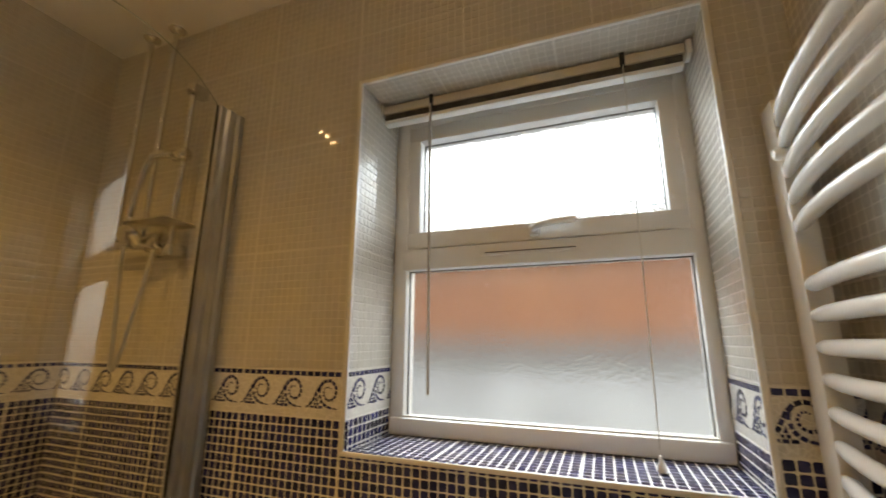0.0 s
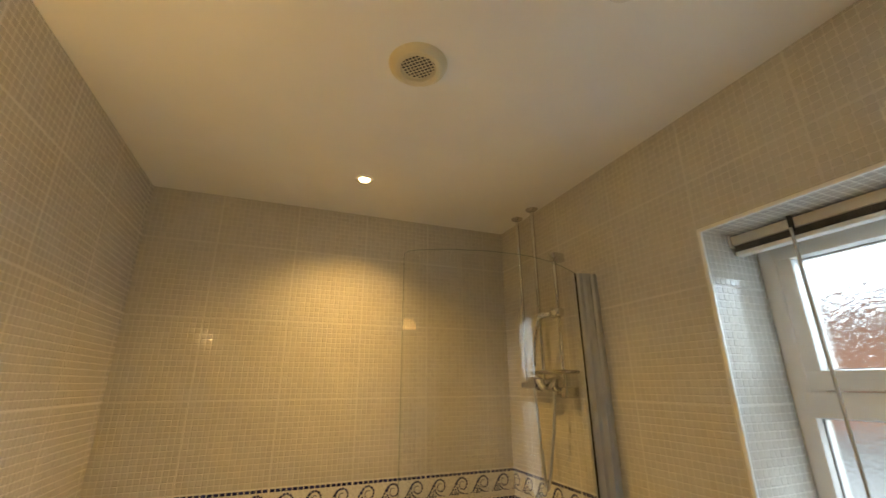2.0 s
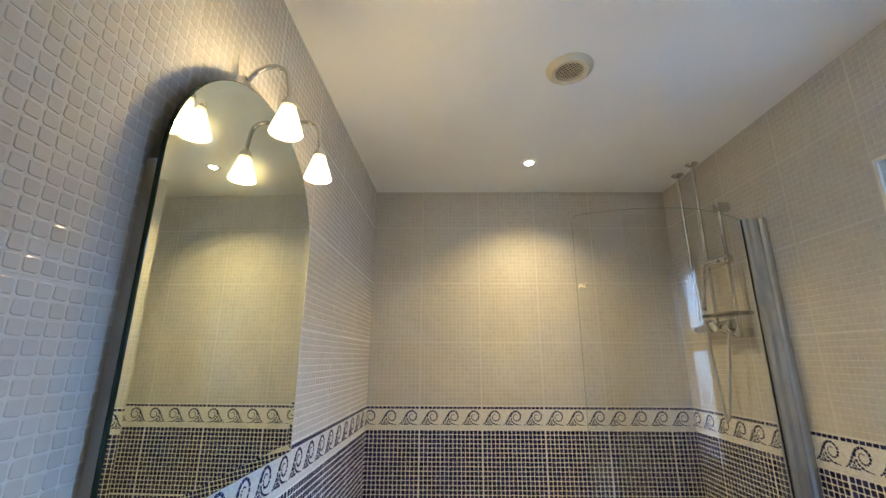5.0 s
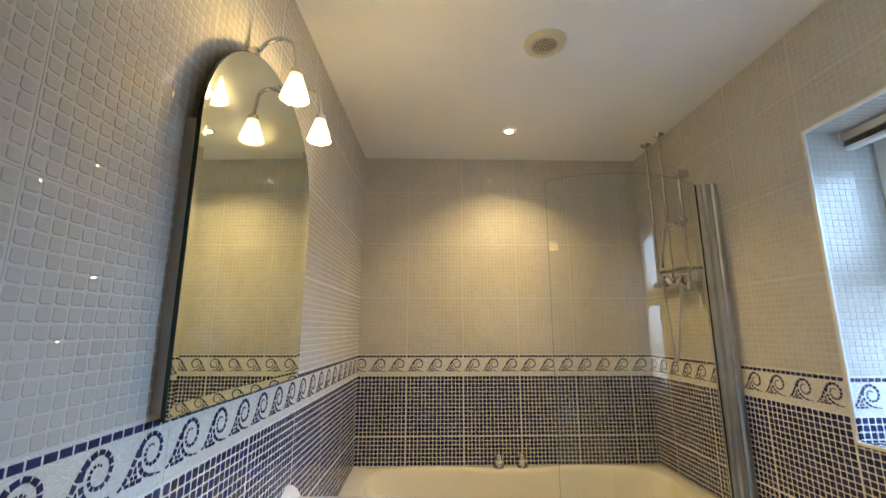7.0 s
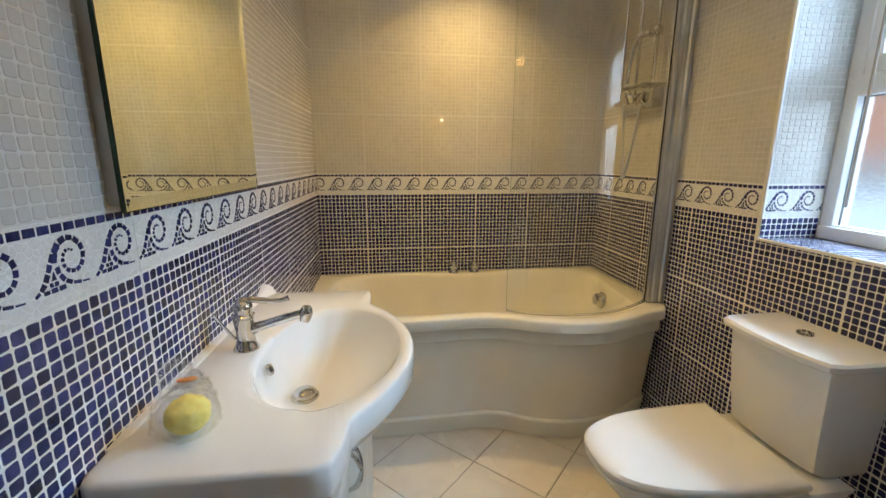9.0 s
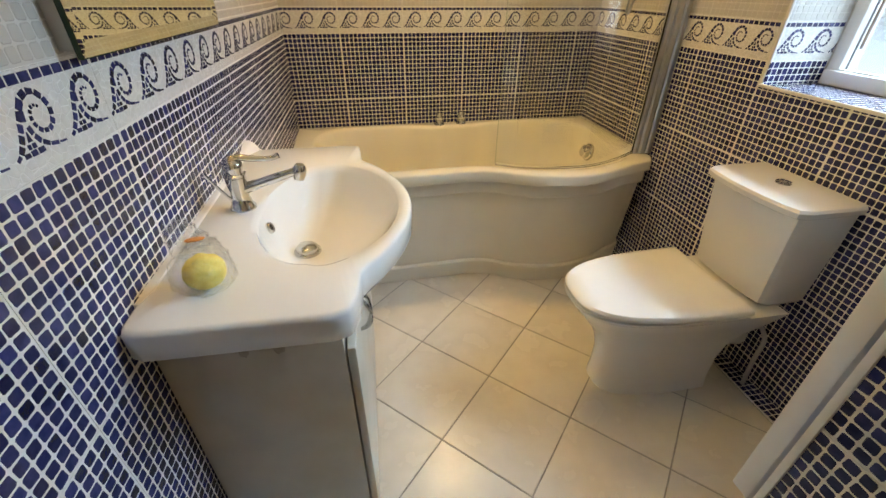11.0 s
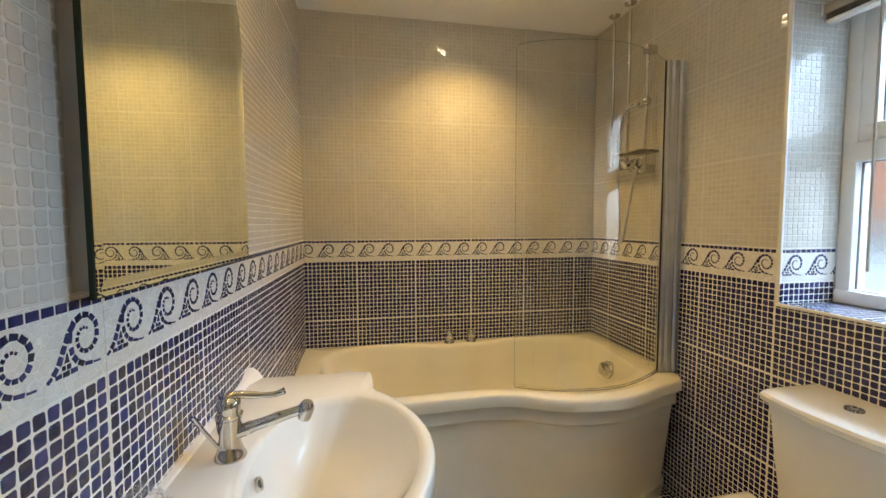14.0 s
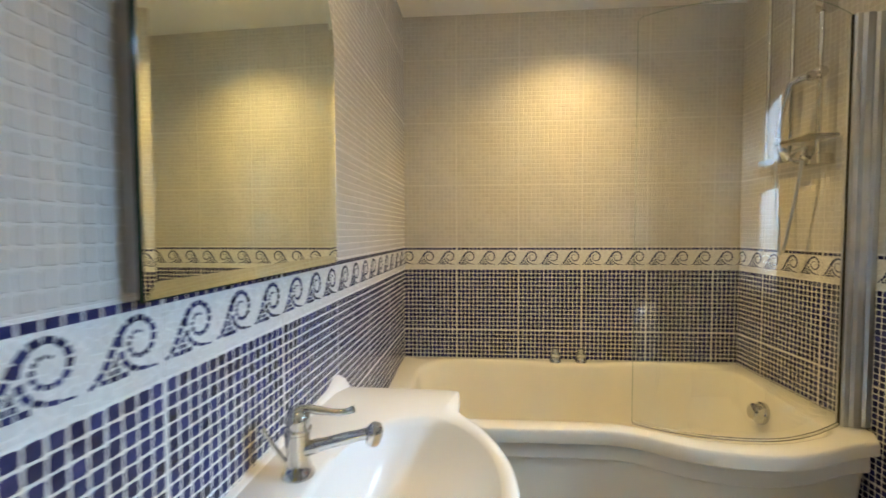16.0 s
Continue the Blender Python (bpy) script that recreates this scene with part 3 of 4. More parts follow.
BEIGE = material("beige_metal", (0.66, 0.60, 0.50), 0.35, second=(0.6, 0.54, 0.44), scale=9)
SLAT = material("dark_slats", (0.10, 0.085, 0.07), 0.35, second=(0.16, 0.14, 0.12), scale=40)
bpart("head_rail", boxed(1.86, 1.895, 0.985, 1.835, 1.957, 1.985, bevel=0.003), BEIGE)
for k in range(6):
    bpart("slat", boxed(1.863, 1.892, 0.992, 1.83, 1.938 + 0.003 * k, 1.9392 + 0.003 * k), SLAT)
bpart("bottom_rail", boxed(1.862, 1.893, 0.99, 1.832, 1.922, 1.936, bevel=0.004), UPVC, "white bottom rail")
bpart("end_bracket", boxed(1.855, 1.9, 0.97, 0.984, 1.95, 1.99, bevel=0.003), UPVC)
bpart("end_bracket", boxed(1.855, 1.9, 1.8355, 1.8395, 1.95, 1.99), UPVC)
for y in (1.668, 1.13):
    bpart("rail_clip", boxed(1.853, 1.8585, y - 0.006, y + 0.006, 1.945, 1.99, bevel=0.001), DARK)
WAND = material("grey_clear_wand", (0.45, 0.44, 0.42), 0.25, second=(0.4, 0.39, 0.37), scale=20)
bpart("wand", tube(bmesh.new(), [(1.85, 1.668, 1.955), (1.849, 1.667, 1.6), (1.848, 1.664, 1.115)], 0.0042, 8), WAND, "thin grey tilt wand")
CORD = material("white_cord", (0.75, 0.74, 0.70), 0.7)
bpart("cord", tube(bmesh.new(), [(1.85, 1.13, 1.95), (1.849, 1.131, 1.5), (1.85, 1.134, 1.03)], 0.0016, 6), CORD)
bpart("cord_toggle", lathe(bmesh.new(), [(0.0001, 0.034), (0.004, 0.032), (0.005, 0.022), (0.010, 0.008), (0.011, 0.001), (0, 0)], 14, pose(1.85, 1.134, WZ0 - 0.004)), UPVC, "white acorn cord pull")

# ---- bath ----
front_pts = [(0.0, 2.2), (0.45, 2.202), (0.7, 2.208), (0.82, 2.208), (0.92, 2.185), (1.02, 2.13), (1.15, 2.092), (1.3, 2.086), (1.43, 2.118), (1.54, 2.165), (1.61, 2.185), (1.655, 2.195), (1.7, 2.26)]
front = [Vector((p.x, p.y)) for p in spline([(x, y, 0) for x, y in front_pts], 4)]
outer = front + [Vector((1.7, 2.994)), Vector((-0.01, 2.994))]
BC = Vector((0.86, 2.6))
angles = sorted([2 * math.pi * k / 120 for k in range(120)] + [math.atan2(p.y - BC.y, p.x - BC.x) % (2 * math.pi) for p in (outer[0], outer[-1], outer[-2], front[-1])])


def front_y(x):
    for a, b in zip(front, front[1:]):
        if a.x <= x <= b.x:
            return a.y + (b.y - a.y) * (x - a.x) / (b.x - a.x)
    return 2.2


inner_front = [Vector((x, front_y(x) + 0.072)) for x in [0.12 + 0.06 * k for k in range(24)] + [1.56]]
inner = rounded(inner_front[:1] + inner_front[3:-1:2] + [inner_front[-1]] + [Vector(p) for p in ((1.635, 2.952), (1.12, 2.957), (1.0, 2.91), (0.71, 2.91), (0.58, 2.957), (0.085, 2.957))], 0.25, 8)
floor_line = rounded([Vector((0.3, 2.38)), Vector((1.0, 2.36)), Vector((1.45, 2.33)), Vector((1.5, 2.78)), Vector((0.3, 2.78))], 0.14, 6)
po, pi, pf = polar(outer, BC, angles), polar(inner, BC, angles), polar(floor_line, BC, angles)


def ring(p, z, q=None, f=0.0):
    return [Vector(((a + (b - a) * f).x, (a + (b - a) * f).y, z)) for a, b in zip(p, q or p)]


RIM = 0.592
bath = thing("bath", pose(0.86, 2.6, 0), "cream shower bath with a bulging curved panel", "bath")
bath_inv = bath.matrix_basis.inverted()
bm = bmesh.new()
loft(bm, [ring(po, RIM - 0.05, [BC] * len(po), 0.012), ring(po, RIM - 0.046), ring(po, RIM - 0.012), ring(po, RIM - 0.003, [BC] * len(po), 0.005), ring(po, RIM, [BC] * len(po), 0.014),
          ring(pi, RIM, po, 0.12), ring(pi, RIM - 0.003), ring(pi, RIM - 0.018, pf, 0.05), ring(pi, RIM - 0.12, pf, 0.15), ring(pi, 0.30, pf, 0.42), ring(pi, 0.20, pf, 0.7), ring(pi, 0.165, pf, 0.9), ring(pf, 0.155)], cap_last=True)
bm.transform(bath_inv)
part("tub", bm, ACRYLIC, bath, "", None, 50)


def panel_line(off, curve_back=0.0):
    """The panel's outline below the rim: follows the front, turning back at the wall."""
    return [Vector((p.x, p.y + off + curve_back * max(0, (p.x - 1.45) / 0.25) ** 2)) for p in front]


def skirt(levels):
    b = bmesh.new()
    rows = [[b.verts.new((p.x, p.y, z)) for p in panel_line(off, cb)] for off, cb, z in levels]
    for r, s in zip(rows, rows[1:]):
        for k in range(len(r) - 1):
            b.faces.new((r[k], r[k + 1], s[k + 1], s[k]))
    b.transform(bath_inv)
    return b


part("panel", skirt([(0.05, 0.0, RIM - 0.047), (0.034, 0.0, RIM - 0.05), (0.03, 0.0, RIM - 0.1), (0.03, 0.0, RIM - 0.112), (0.034, 0.0, RIM - 0.117), (0.054, 0.0, RIM - 0.118), (0.064, 0.04, 0.2), (0.07, 0.06, 0.085)]), PANEL, bath, "cream plastic panel with moulded ledges", None, 30)
part("plinth", skirt([(0.09, 0.06, 0.094), (0.056, 0.06, 0.093), (0.05, 0.06, 0.088), (0.05, 0.06, 0.08), (0.06, 0.07, 0.004), (0.08, 0.07, 0.002)]), PANEL, bath, "", None, 30)
# overflow knob on the tap end
kn = bmesh.new()
km = pose(1.572, 2.61, 0.497, 0, -75, 0) @ Matrix.Scale(1.25, 4)
lathe(kn, [(0, 0.034), (0.02, 0.034), (0.026, 0.03), (0.03, 0.012), (0.036, 0.008), (0.038, 0.0), (0.03, -0.01), (0, -0.012)], 24, km)
kn.transform(bath_inv)
knob = part("overflow_knob", kn, CHROME, bath, "chrome overflow and waste knob")

# two taps on the bath's back rim
tap_bm_profile = [(0, 0.07), (0.009, 0.069), (0.017, 0.06), (0.023, 0.045), (0.025, 0.033), (0.02, 0.025), (0.024, 0.02), (0.029, 0.008), (0.03, 0.0), (0, 0)]
bath_tap = thing("bath_tap", pose(0.787, 2.95, RIM), "small chrome bath tap head on the rim", "tap", "taps on the bath rim")
b = lathe(bmesh.new(), tap_bm_profile[:6], 8)
part("handwheel", b, CHROME, bath_tap, "", None, 60)
part("base", lathe(bmesh.new(), [(0, 0.026), (0.0195, 0.026)] + tap_bm_profile[6:], 20), CHROME, bath_tap)
copy_thing(bath_tap, pose(0.917, 2.955, RIM))

# ---- shower screen ----
screen = thing("shower_screen", pose(1.66, 2.27, RIM), "curved clear glass shower screen with a grey wall profile", "shower screen")
s_inv = screen.matrix_basis.inverted()
arc = spline([(0.918, 2.262, 0), (1.0, 2.215, 0), (1.12, 2.178, 0), (1.26, 2.165, 0), (1.36, 2.178, 0), (1.46, 2.214, 0), (1.54, 2.256, 0), (1.616, 2.302, 0)], 6)
TOP = 1.972
b = bmesh.new()
cols = []
for p in arc:
    d = p.x - 0.918
    top = TOP - (0.014 if d < 0.004 else 0)
    cols.append([b.verts.new((p.x, p.y, z)) for z in (RIM + 0.012, 1.0, 1.5, top)])
for r, s in zip(cols, cols[1:]):
    for k in range(3):
        b.faces.new((r[k], s[k], s[k + 1], r[k + 1]))
g = bmesh.ops.solidify(b, geom=b.faces[:], thickness=0.006)
b.transform(s_inv)
pane = part("glass", b, CLEAR, screen, "curved clear glass")
pane.visible_shadow = False
edge_pts = [(0.916, 2.262, RIM + 0.012), (0.916, 2.262, 1.3), (0.916, 2.262, TOP - 0.012)] + [(p.x, p.y, TOP) for p in arc[1:]]
b = tube(bmesh.new(), edge_pts, 0.0018, 6)
b.transform(s_inv)
rim_part = part("polished_edge", b, thin_glass("polished_glass_edge", (0.84, 0.89, 0.86), 0.1), screen, "greenish polished glass edge")
rim_part.visible_shadow = False
b = bmesh.new()
prof = [(1.617, 2.292), (1.622, 2.288), (1.634, 2.288), (1.64, 2.292), (1.65, 2.285), (1.668, 2.285), (1.679, 2.29), (1.686, 2.283), (1.702, 2.283), (1.702, 2.328), (1.66, 2.328), (1.617, 2.316)]
loft(b, [[Vector((x, y, z)) for x, y in prof] for z in (RIM + 0.004, TOP)], True, True)
b.transform(s_inv)
part("wall_profile", b, ALU, screen, "satin grey ribbed profile", None, 20)
b = boxed(1.6145, 1.6168, 2.2975, 2.3045, RIM + 0.006, TOP - 0.001)
b.transform(s_inv)
part("glazing_seal", b, DARK, screen, "thin black glazing seal")
seal = tube(bmesh.new(), [(p.x, p.y, RIM + 0.008) for p in arc], 0.006, 6)
seal.transform(s_inv)
part("bottom_seal", seal, glass_material("clear_seal", (0.9, 0.92, 0.9), 0.2), screen)

# ---- basin unit ----
vanity = thing("vanity_unit", M_LEFT @ pose(-1.48, 0, 0), "cream vanity unit under a white ceramic basin", "vanity unit")
# local frame: x along the wall towards the bath, -y into the room
bowl_c = Vector((-0.0, -0.265))
BZ = 0.822
out_pts = [(-0.415, 0.0), (-0.415, -0.348), (-0.36, -0.366), (-0.30, -0.362)]
arc_b = [(-0.30 + 0.60 * k / 14, -0.362 - 0.128 * math.sin(math.pi * k / 14) ** 0.8) for k in range(1, 14)]
out_poly = [Vector(p) for p in out_pts] + [Vector(p) for p in arc_b] + [Vector((0.30, -0.362)), Vector((0.345, -0.365)), Vector((0.44, -0.362)), Vector((0.44, 0.0))]
out_poly = rounded(out_poly, 0.03, 3)
bowl_poly = [Vector((0.265 * math.cos(a) * (1.0 if math.sin(a) < 0 else 0.95), bowl_c.y + (0.192 if math.sin(a) < 0 else 0.135) * math.sin(a))) for a in (2 * math.pi * k / 48 for k in range(48))]
plug_c = Vector((0.02, -0.215))
ang = sorted([2 * math.pi * k / 96 for k in range(96)] + [math.atan2(y - bowl_c.y, x) % (2 * math.pi) for x, y in ((-0.415, 0), (0.44, 0), (-0.415, -0.355), (0.44, -0.362))])
qo, qb = polar(out_poly, bowl_c, ang), polar(bowl_poly, bowl_c, ang)
qp = [plug_c + Vector((0.028 * math.cos(a), 0.028 * math.sin(a))) for a in ang]
inward = [bowl_c] * len(ang)
bm = bmesh.new()
loft(bm, [ring(qb, BZ - 0.178, qp, 0.6), ring(qb, BZ - 0.155, qp, 0.3), ring(qo, BZ - 0.11, inward, 0.16), ring(qo, BZ - 0.064, inward, 0.08), ring(qo, BZ - 0.062, inward, 0.02), ring(qo, BZ - 0.056), ring(qo, BZ - 0.009), ring(qo, BZ - 0.0025, inward, 0.008), ring(qo, BZ, inward, 0.025),
          ring(qb, BZ, qo, 0.08), ring(qb, BZ - 0.004), ring(qb, BZ - 0.02, qp, 0.05), ring(qb, BZ - 0.07, qp, 0.2), ring(qb, BZ - 0.115, qp, 0.45), ring(qb, BZ - 0.138, qp, 0.72), ring(qp, BZ - 0.146), ring(qp, BZ - 0.17)], cap_last=True)
part("basin", bm, CERAMIC, vanity, "white ceramic basin with an oval bowl", None, 60)
# low upstand along the wall, higher at the far corner
b = bmesh.new()
loft(b, [[Vector((x, 0, BZ - 0.01)), Vector((x, -d, BZ - 0.01)), Vector((x, -d * 0.6, BZ + h * 0.7)), Vector((x, -d * 0.3, BZ + h)), Vector((x, 0, BZ + h))] for x, d, h in ((-0.34, 0.01, 0.001), (-0.3, 0.025, 0.004), (0.3, 0.025, 0.004), (0.38, 0.03, 0.012), (0.425, 0.05, 0.028), (0.438, 0.05, 0.03))], True, True)
part("upstand", b, CERAMIC, vanity)
for x0, x1 in ((-0.362, -0.344), (0.402, 0.42)):
    part("side_panel", boxed(x0, x1, -0.325, -0.006, 0.002, 0.757, bevel=0.002), CABINET, vanity, "cream laminate side with faint stains")
STAIN = material("faint_brown_stain", (0.40, 0.35, 0.27), 0.5, second=(0.52, 0.47, 0.38), scale=60)
for su, sz, sr in ((-0.15, 0.713, 0.011), (-0.211, 0.716, 0.013)):
    blot = bmesh.new()
    rim_pts = [sr * (1 + 0.3 * noise.noise(Vector((3 * math.cos(a), 3 * math.sin(a), su * 40)))) for a in (2 * math.pi * k / 18 for k in range(18))]
    loft(blot, [[Vector((px, su + r * 0.8 * math.cos(2 * math.pi * k / 18), sz + r * 1.2 * math.sin(2 * math.pi * k / 18))) for k, r in enumerate(rim_pts)] for px in (-0.3618, -0.3625)], True, True)
    part("stain", blot, STAIN, vanity, "faint brown stain on the side")
part("base_panel", boxed(-0.343, 0.401, -0.31, -0.006, 0.05, 0.066), CABINET, vanity)
part("plinth", boxed(-0.343, 0.401, -0.3, -0.285, 0.002, 0.05), CABINET, vanity)
for x0, x1 in ((-0.343, -0.305), (0.365, 0.401)):
    part("front_stile", boxed(x0, x1, -0.324, -0.311, 0.066, 0.735), CABINET, vanity)
for x0, x1 in ((-0.36, 0.035), (0.04, 0.418)):
    d = part("cabinet_door", boxed(x0, x1, -0.346, -0.3285, 0.07, 0.69, bevel=0.004), CABINET, vanity)
    hx = x0 + (0.145 if x0 < 0 else 0.04)
    hm = bmesh.new()
    for side in (-1, 1):
        tube(hm, spline([(hx, -0.346, 0.698), (hx + side * 0.013, -0.365, 0.685), (hx + side * 0.004, -0.373, 0.655), (hx - side * 0.013, -0.372, 0.635), (hx - side * 0.004, -0.362, 0.612), (hx, -0.346, 0.602)], 5), 0.0042, 8)
    part("door_handle", hm, CHROME, d, "chrome handle of two crossing bars")
part("waste", lathe(bmesh.new(), [(0, 0.012), (0.018, 0.011), (0.0235, 0.006), (0.024, 0.0), (0.029, -0.002), (0.03, -0.006), (0, -0.006)], 24, pose(plug_c.x, plug_c.y, BZ - 0.137) @ Matrix.Scale(1.18, 4)), CHROME, vanity, "chrome pop-up plug")
b = lathe(bmesh.new(), [(0.006, -0.002), (0.007, 0.002), (0.011, 0.003), (0.0125, 0.0), (0.0125, -0.004)], 20, pose(-0.022, -0.150, BZ - 0.043, 68, 0, 0) @ Matrix.Scale(1.15, 4))
part("overflow_ring", b, CHROME, vanity)
# Black disc in the ring; the opening's shade is painted, nothing is cut.
b = lathe(bmesh.new(), [(0, 0.0012), (0.0062, 0.0012), (0.0062, -0.004)], 16, pose(-0.022, -0.150, BZ - 0.043, 68, 0, 0) @ Matrix.Scale(1.15, 4))
part("painted_overflow_hole", b, DARK, vanity)

# basin mixer tap
mixer = thing("basin_mixer_tap", M_LEFT @ pose(-1.472, -0.092, BZ) @ Matrix.Scale(0.95, 4), "chrome single lever basin tap with a long spout", "tap")
part("body", lathe(bmesh.new(), [(0, 0), (0.031, 0.0), (0.031, 0.004), (0.026, 0.012), (0.022, 0.03), (0.0215, 0.05), (0.024, 0.068), (0.0245, 0.082), (0, 0.082)], 28), CHROME, mixer)
part("collar", lathe(bmesh.new(), [(0, 0.0815), (0.0235, 0.0815), (0.0262, 0.084), (0.0262, 0.089), (0.022, 0.092), (0.0215, 0.1), (0.0235, 0.104), (0.022, 0.116), (0.014, 0.124), (0, 0.126)], 28), CHROME, mixer)
part("spout", tube(bmesh.new(), spline([(0, -0.015, 0.05), (0.0, -0.05, 0.061), (0.0, -0.1, 0.076), (0.0, -0.14, 0.087)], 4), [0.0135] * 4 + [0.0115] * 5 + [0.0105] * 4, 14), CHROME, mixer)
part("spout_end", lathe(bmesh.new(), [(0, 0.02), (0.010, 0.018), (0.0155, 0.01), (0.0165, 0.0), (0.015, -0.012), (0.0125, -0.02), (0, -0.02)], 18, pose(0, -0.15, 0.087, 14, 0, 0)), CHROME, mixer)
part("lever", tube(bmesh.new(), spline([(0, 0.012, 0.118), (0.003, -0.015, 0.127), (0.008, -0.05, 0.121), (0.014, -0.085, 0.118), (0.016, -0.105, 0.124)], 4), [0.012] * 3 + [0.008] * 6 + [0.0062] * 6 + [0.0072] * 2, 12), CHROME, mixer)
part("plug_rod", tube(bmesh.new(), [(-0.012, 0.02, 0.03), (-0.022, 0.045, 0.075), (-0.027, 0.058, 0.1)], [0.004, 0.004, 0.006], 8), CHROME, mixer, "chrome pop-up waste rod")

# sponge in a clear bag
YELLOW = material("yellow_sponge", (0.90, 0.76, 0.22), 0.85, second=(0.86, 0.68, 0.15), scale=60, bump=0.8, bump_scale=180)
bag = thing("bagged_sponge", M_LEFT @ pose(-1.785, -0.108, BZ + 0.001), "yellow sponge ball in a crumpled clear plastic bag", "sponge")
b = bmesh.new()
bmesh.ops.create_icosphere(b, subdivisions=4, radius=1)
for v in b.verts:
    n = noise.noise(v.co * 2.3)
    v.co = Vector((v.co.x * 0.034, v.co.y * 0.034, 0.032 + v.co.z * 0.030)) * (1 + 0.06 * n)
part("sponge", b, YELLOW, bag, "round yellow sponge")
b = bmesh.new()
bmesh.ops.create_icosphere(b, subdivisions=5, radius=1)
for v in b.verts:
    c = v.co.copy()
    stretch = max(0, c.x)
    n = noise.noise(c * 4) + 0.6 * noise.noise(c * 9)
    f = 1 + 0.14 * n
    v.co = Vector((c.x * (0.052 + 0.085 * stretch) * f, c.y * 0.052 * (1 - 0.35 * stretch) * f + 0.05 * stretch ** 2, max(0.0005, 0.035 + c.z * 0.04 * (1 - 0.2 * stretch) * f)))
film_part = part("bag", b, PLASTIC_FILM, bag, "crinkled clear film")
film_part.visible_shadow = False
b = bmesh.new()
bmesh.ops.create_icosphere(b, subdivisions=4, radius=1)
for v in b.verts:
    c = v.co.copy()
    n = noise.noise(c * 5 + Vector((3, 1, 2))) + 0.7 * noise.noise(c * 11)
    f = 1 + 0.3 * n
    v.co = Vector((0.10 + c.x * 0.034 * f, 0.066 + c.y * 0.026 * f, max(0.0005, 0.042 + c.z * 0.04 * f)))
film_part = part("bag_neck", b, PLASTIC_FILM, bag, "gathered end of the clear bag")
film_part.visible_shadow = False
ORANGE = material("orange_print", (0.85, 0.30, 0.04), 0.5)
slip = bmesh.new()
grid = [[slip.verts.new((0.04 + 0.055 * u / 8, 0.0 + 0.062 * v / 8, 0.044 + 0.006 * noise.noise(Vector((u * 0.5, v * 0.5, 2))) + 0.004 * math.sin(u * 0.9))) for v in range(9)] for u in range(9)]
for u in range(8):
    for v in range(8):
        slip.faces.new((grid[u][v], grid[u + 1][v], grid[u + 1][v + 1], grid[u][v + 1]))
bmesh.ops.solidify(slip, geom=slip.faces[:], thickness=0.0006)
slip_part = part("paper_slip", slip, ENAMEL, bag, "crumpled white paper slip")
b = bmesh.new()
bmesh.ops.create_icosphere(b, subdivisions=3, radius=1)
for v in b.verts:
    v.co = Vector((v.co.x * 0.009, v.co.y * 0.017, v.co.z * 0.0035)) * (1 + 0.15 * noise.noise(v.co * 3))
part("label_patch", b, ORANGE, slip_part, "orange printed label", pose(0.08, 0.036, 0.051, 0, 8, 12))

# ---- toilet ----
toilet = thing("toilet", pose(1.4, 1.535, 0), "white close-coupled toilet with its lid closed", "toilet")
t_inv = toilet.matrix_basis.inverted()
CY = 1.522


def dshape(xb, xf, half, n=30, square=2.6):
    """A D outline: straight at the back, a superellipse at the front."""
    pts = []
    for k in range(n + 1):
        a = -math.pi / 2 + math.pi * k / n
        c, s = math.cos(a), math.sin(a)
        pts.append(Vector((xb - (xb - xf) * abs(c) ** (2 / square), CY + half * math.copysign(abs(s) ** (2 / square), s))))
    return pts


def at_z(pts, z):
    return [Vector((p.x, p.y, z)) for p in pts]


b = bmesh.new()
loft(b, [at_z(dshape(1.515, 1.118, 0.118, square=3.0), 0.0), at_z(dshape(1.515, 1.118, 0.118, square=3.0), 0.012), at_z(dshape(1.512, 1.122, 0.114, square=2.9), 0.05), at_z(dshape(1.512, 1.118, 0.114, square=2.8), 0.15), at_z(dshape(1.522, 1.095, 0.12), 0.22), at_z(dshape(1.55, 1.06, 0.137), 0.285), at_z(dshape(1.585, 1.01, 0.163), 0.345), at_z(dshape(1.615, 0.982, 0.176), 0.385), at_z(dshape(1.625, 0.978, 0.178), 0.398), at_z(dshape(1.615, 1.0, 0.165), 0.402)], True, True)
b.transform(t_inv)
part("pan", b, CERAMIC, toilet, "", None, 50)
b = bmesh.new()
loft(b, [at_z(dshape(1.465, 0.97, 0.183, square=2.9), 0.403), at_z(dshape(1.467, 0.963, 0.187, square=2.9), 0.408), at_z(dshape(1.467, 0.963, 0.187, square=2.9), 0.416), at_z(dshape(1.465, 0.968, 0.183, square=2.9), 0.419)], True, True)
b.transform(t_inv)
part("seat", b, ENAMEL, toilet, "", None, 40)
b = bmesh.new()
loft(b, [at_z(dshape(1.467, 0.968, 0.184, square=2.9), 0.4215), at_z(dshape(1.47, 0.96, 0.19, square=2.9), 0.426), at_z(dshape(1.47, 0.96, 0.19, square=2.9), 0.436), at_z(dshape(1.467, 0.968, 0.184, square=2.9), 0.444), at_z(dshape(1.455, 1.02, 0.165, square=2.7), 0.449), at_z(dshape(1.43, 1.1, 0.11, square=2.5), 0.451)], True, True)
b.transform(t_inv)
part("lid", b, ENAMEL, toilet, "closed glossy white lid", None, 40)
for y in (CY - 0.08, CY + 0.08):
    b = tube(bmesh.new(), [(1.478, y - 0.02, 0.42), (1.478, y + 0.02, 0.42)], 0.011, 12)
    b.transform(t_inv)
    part("hinge", b, ENAMEL, toilet)


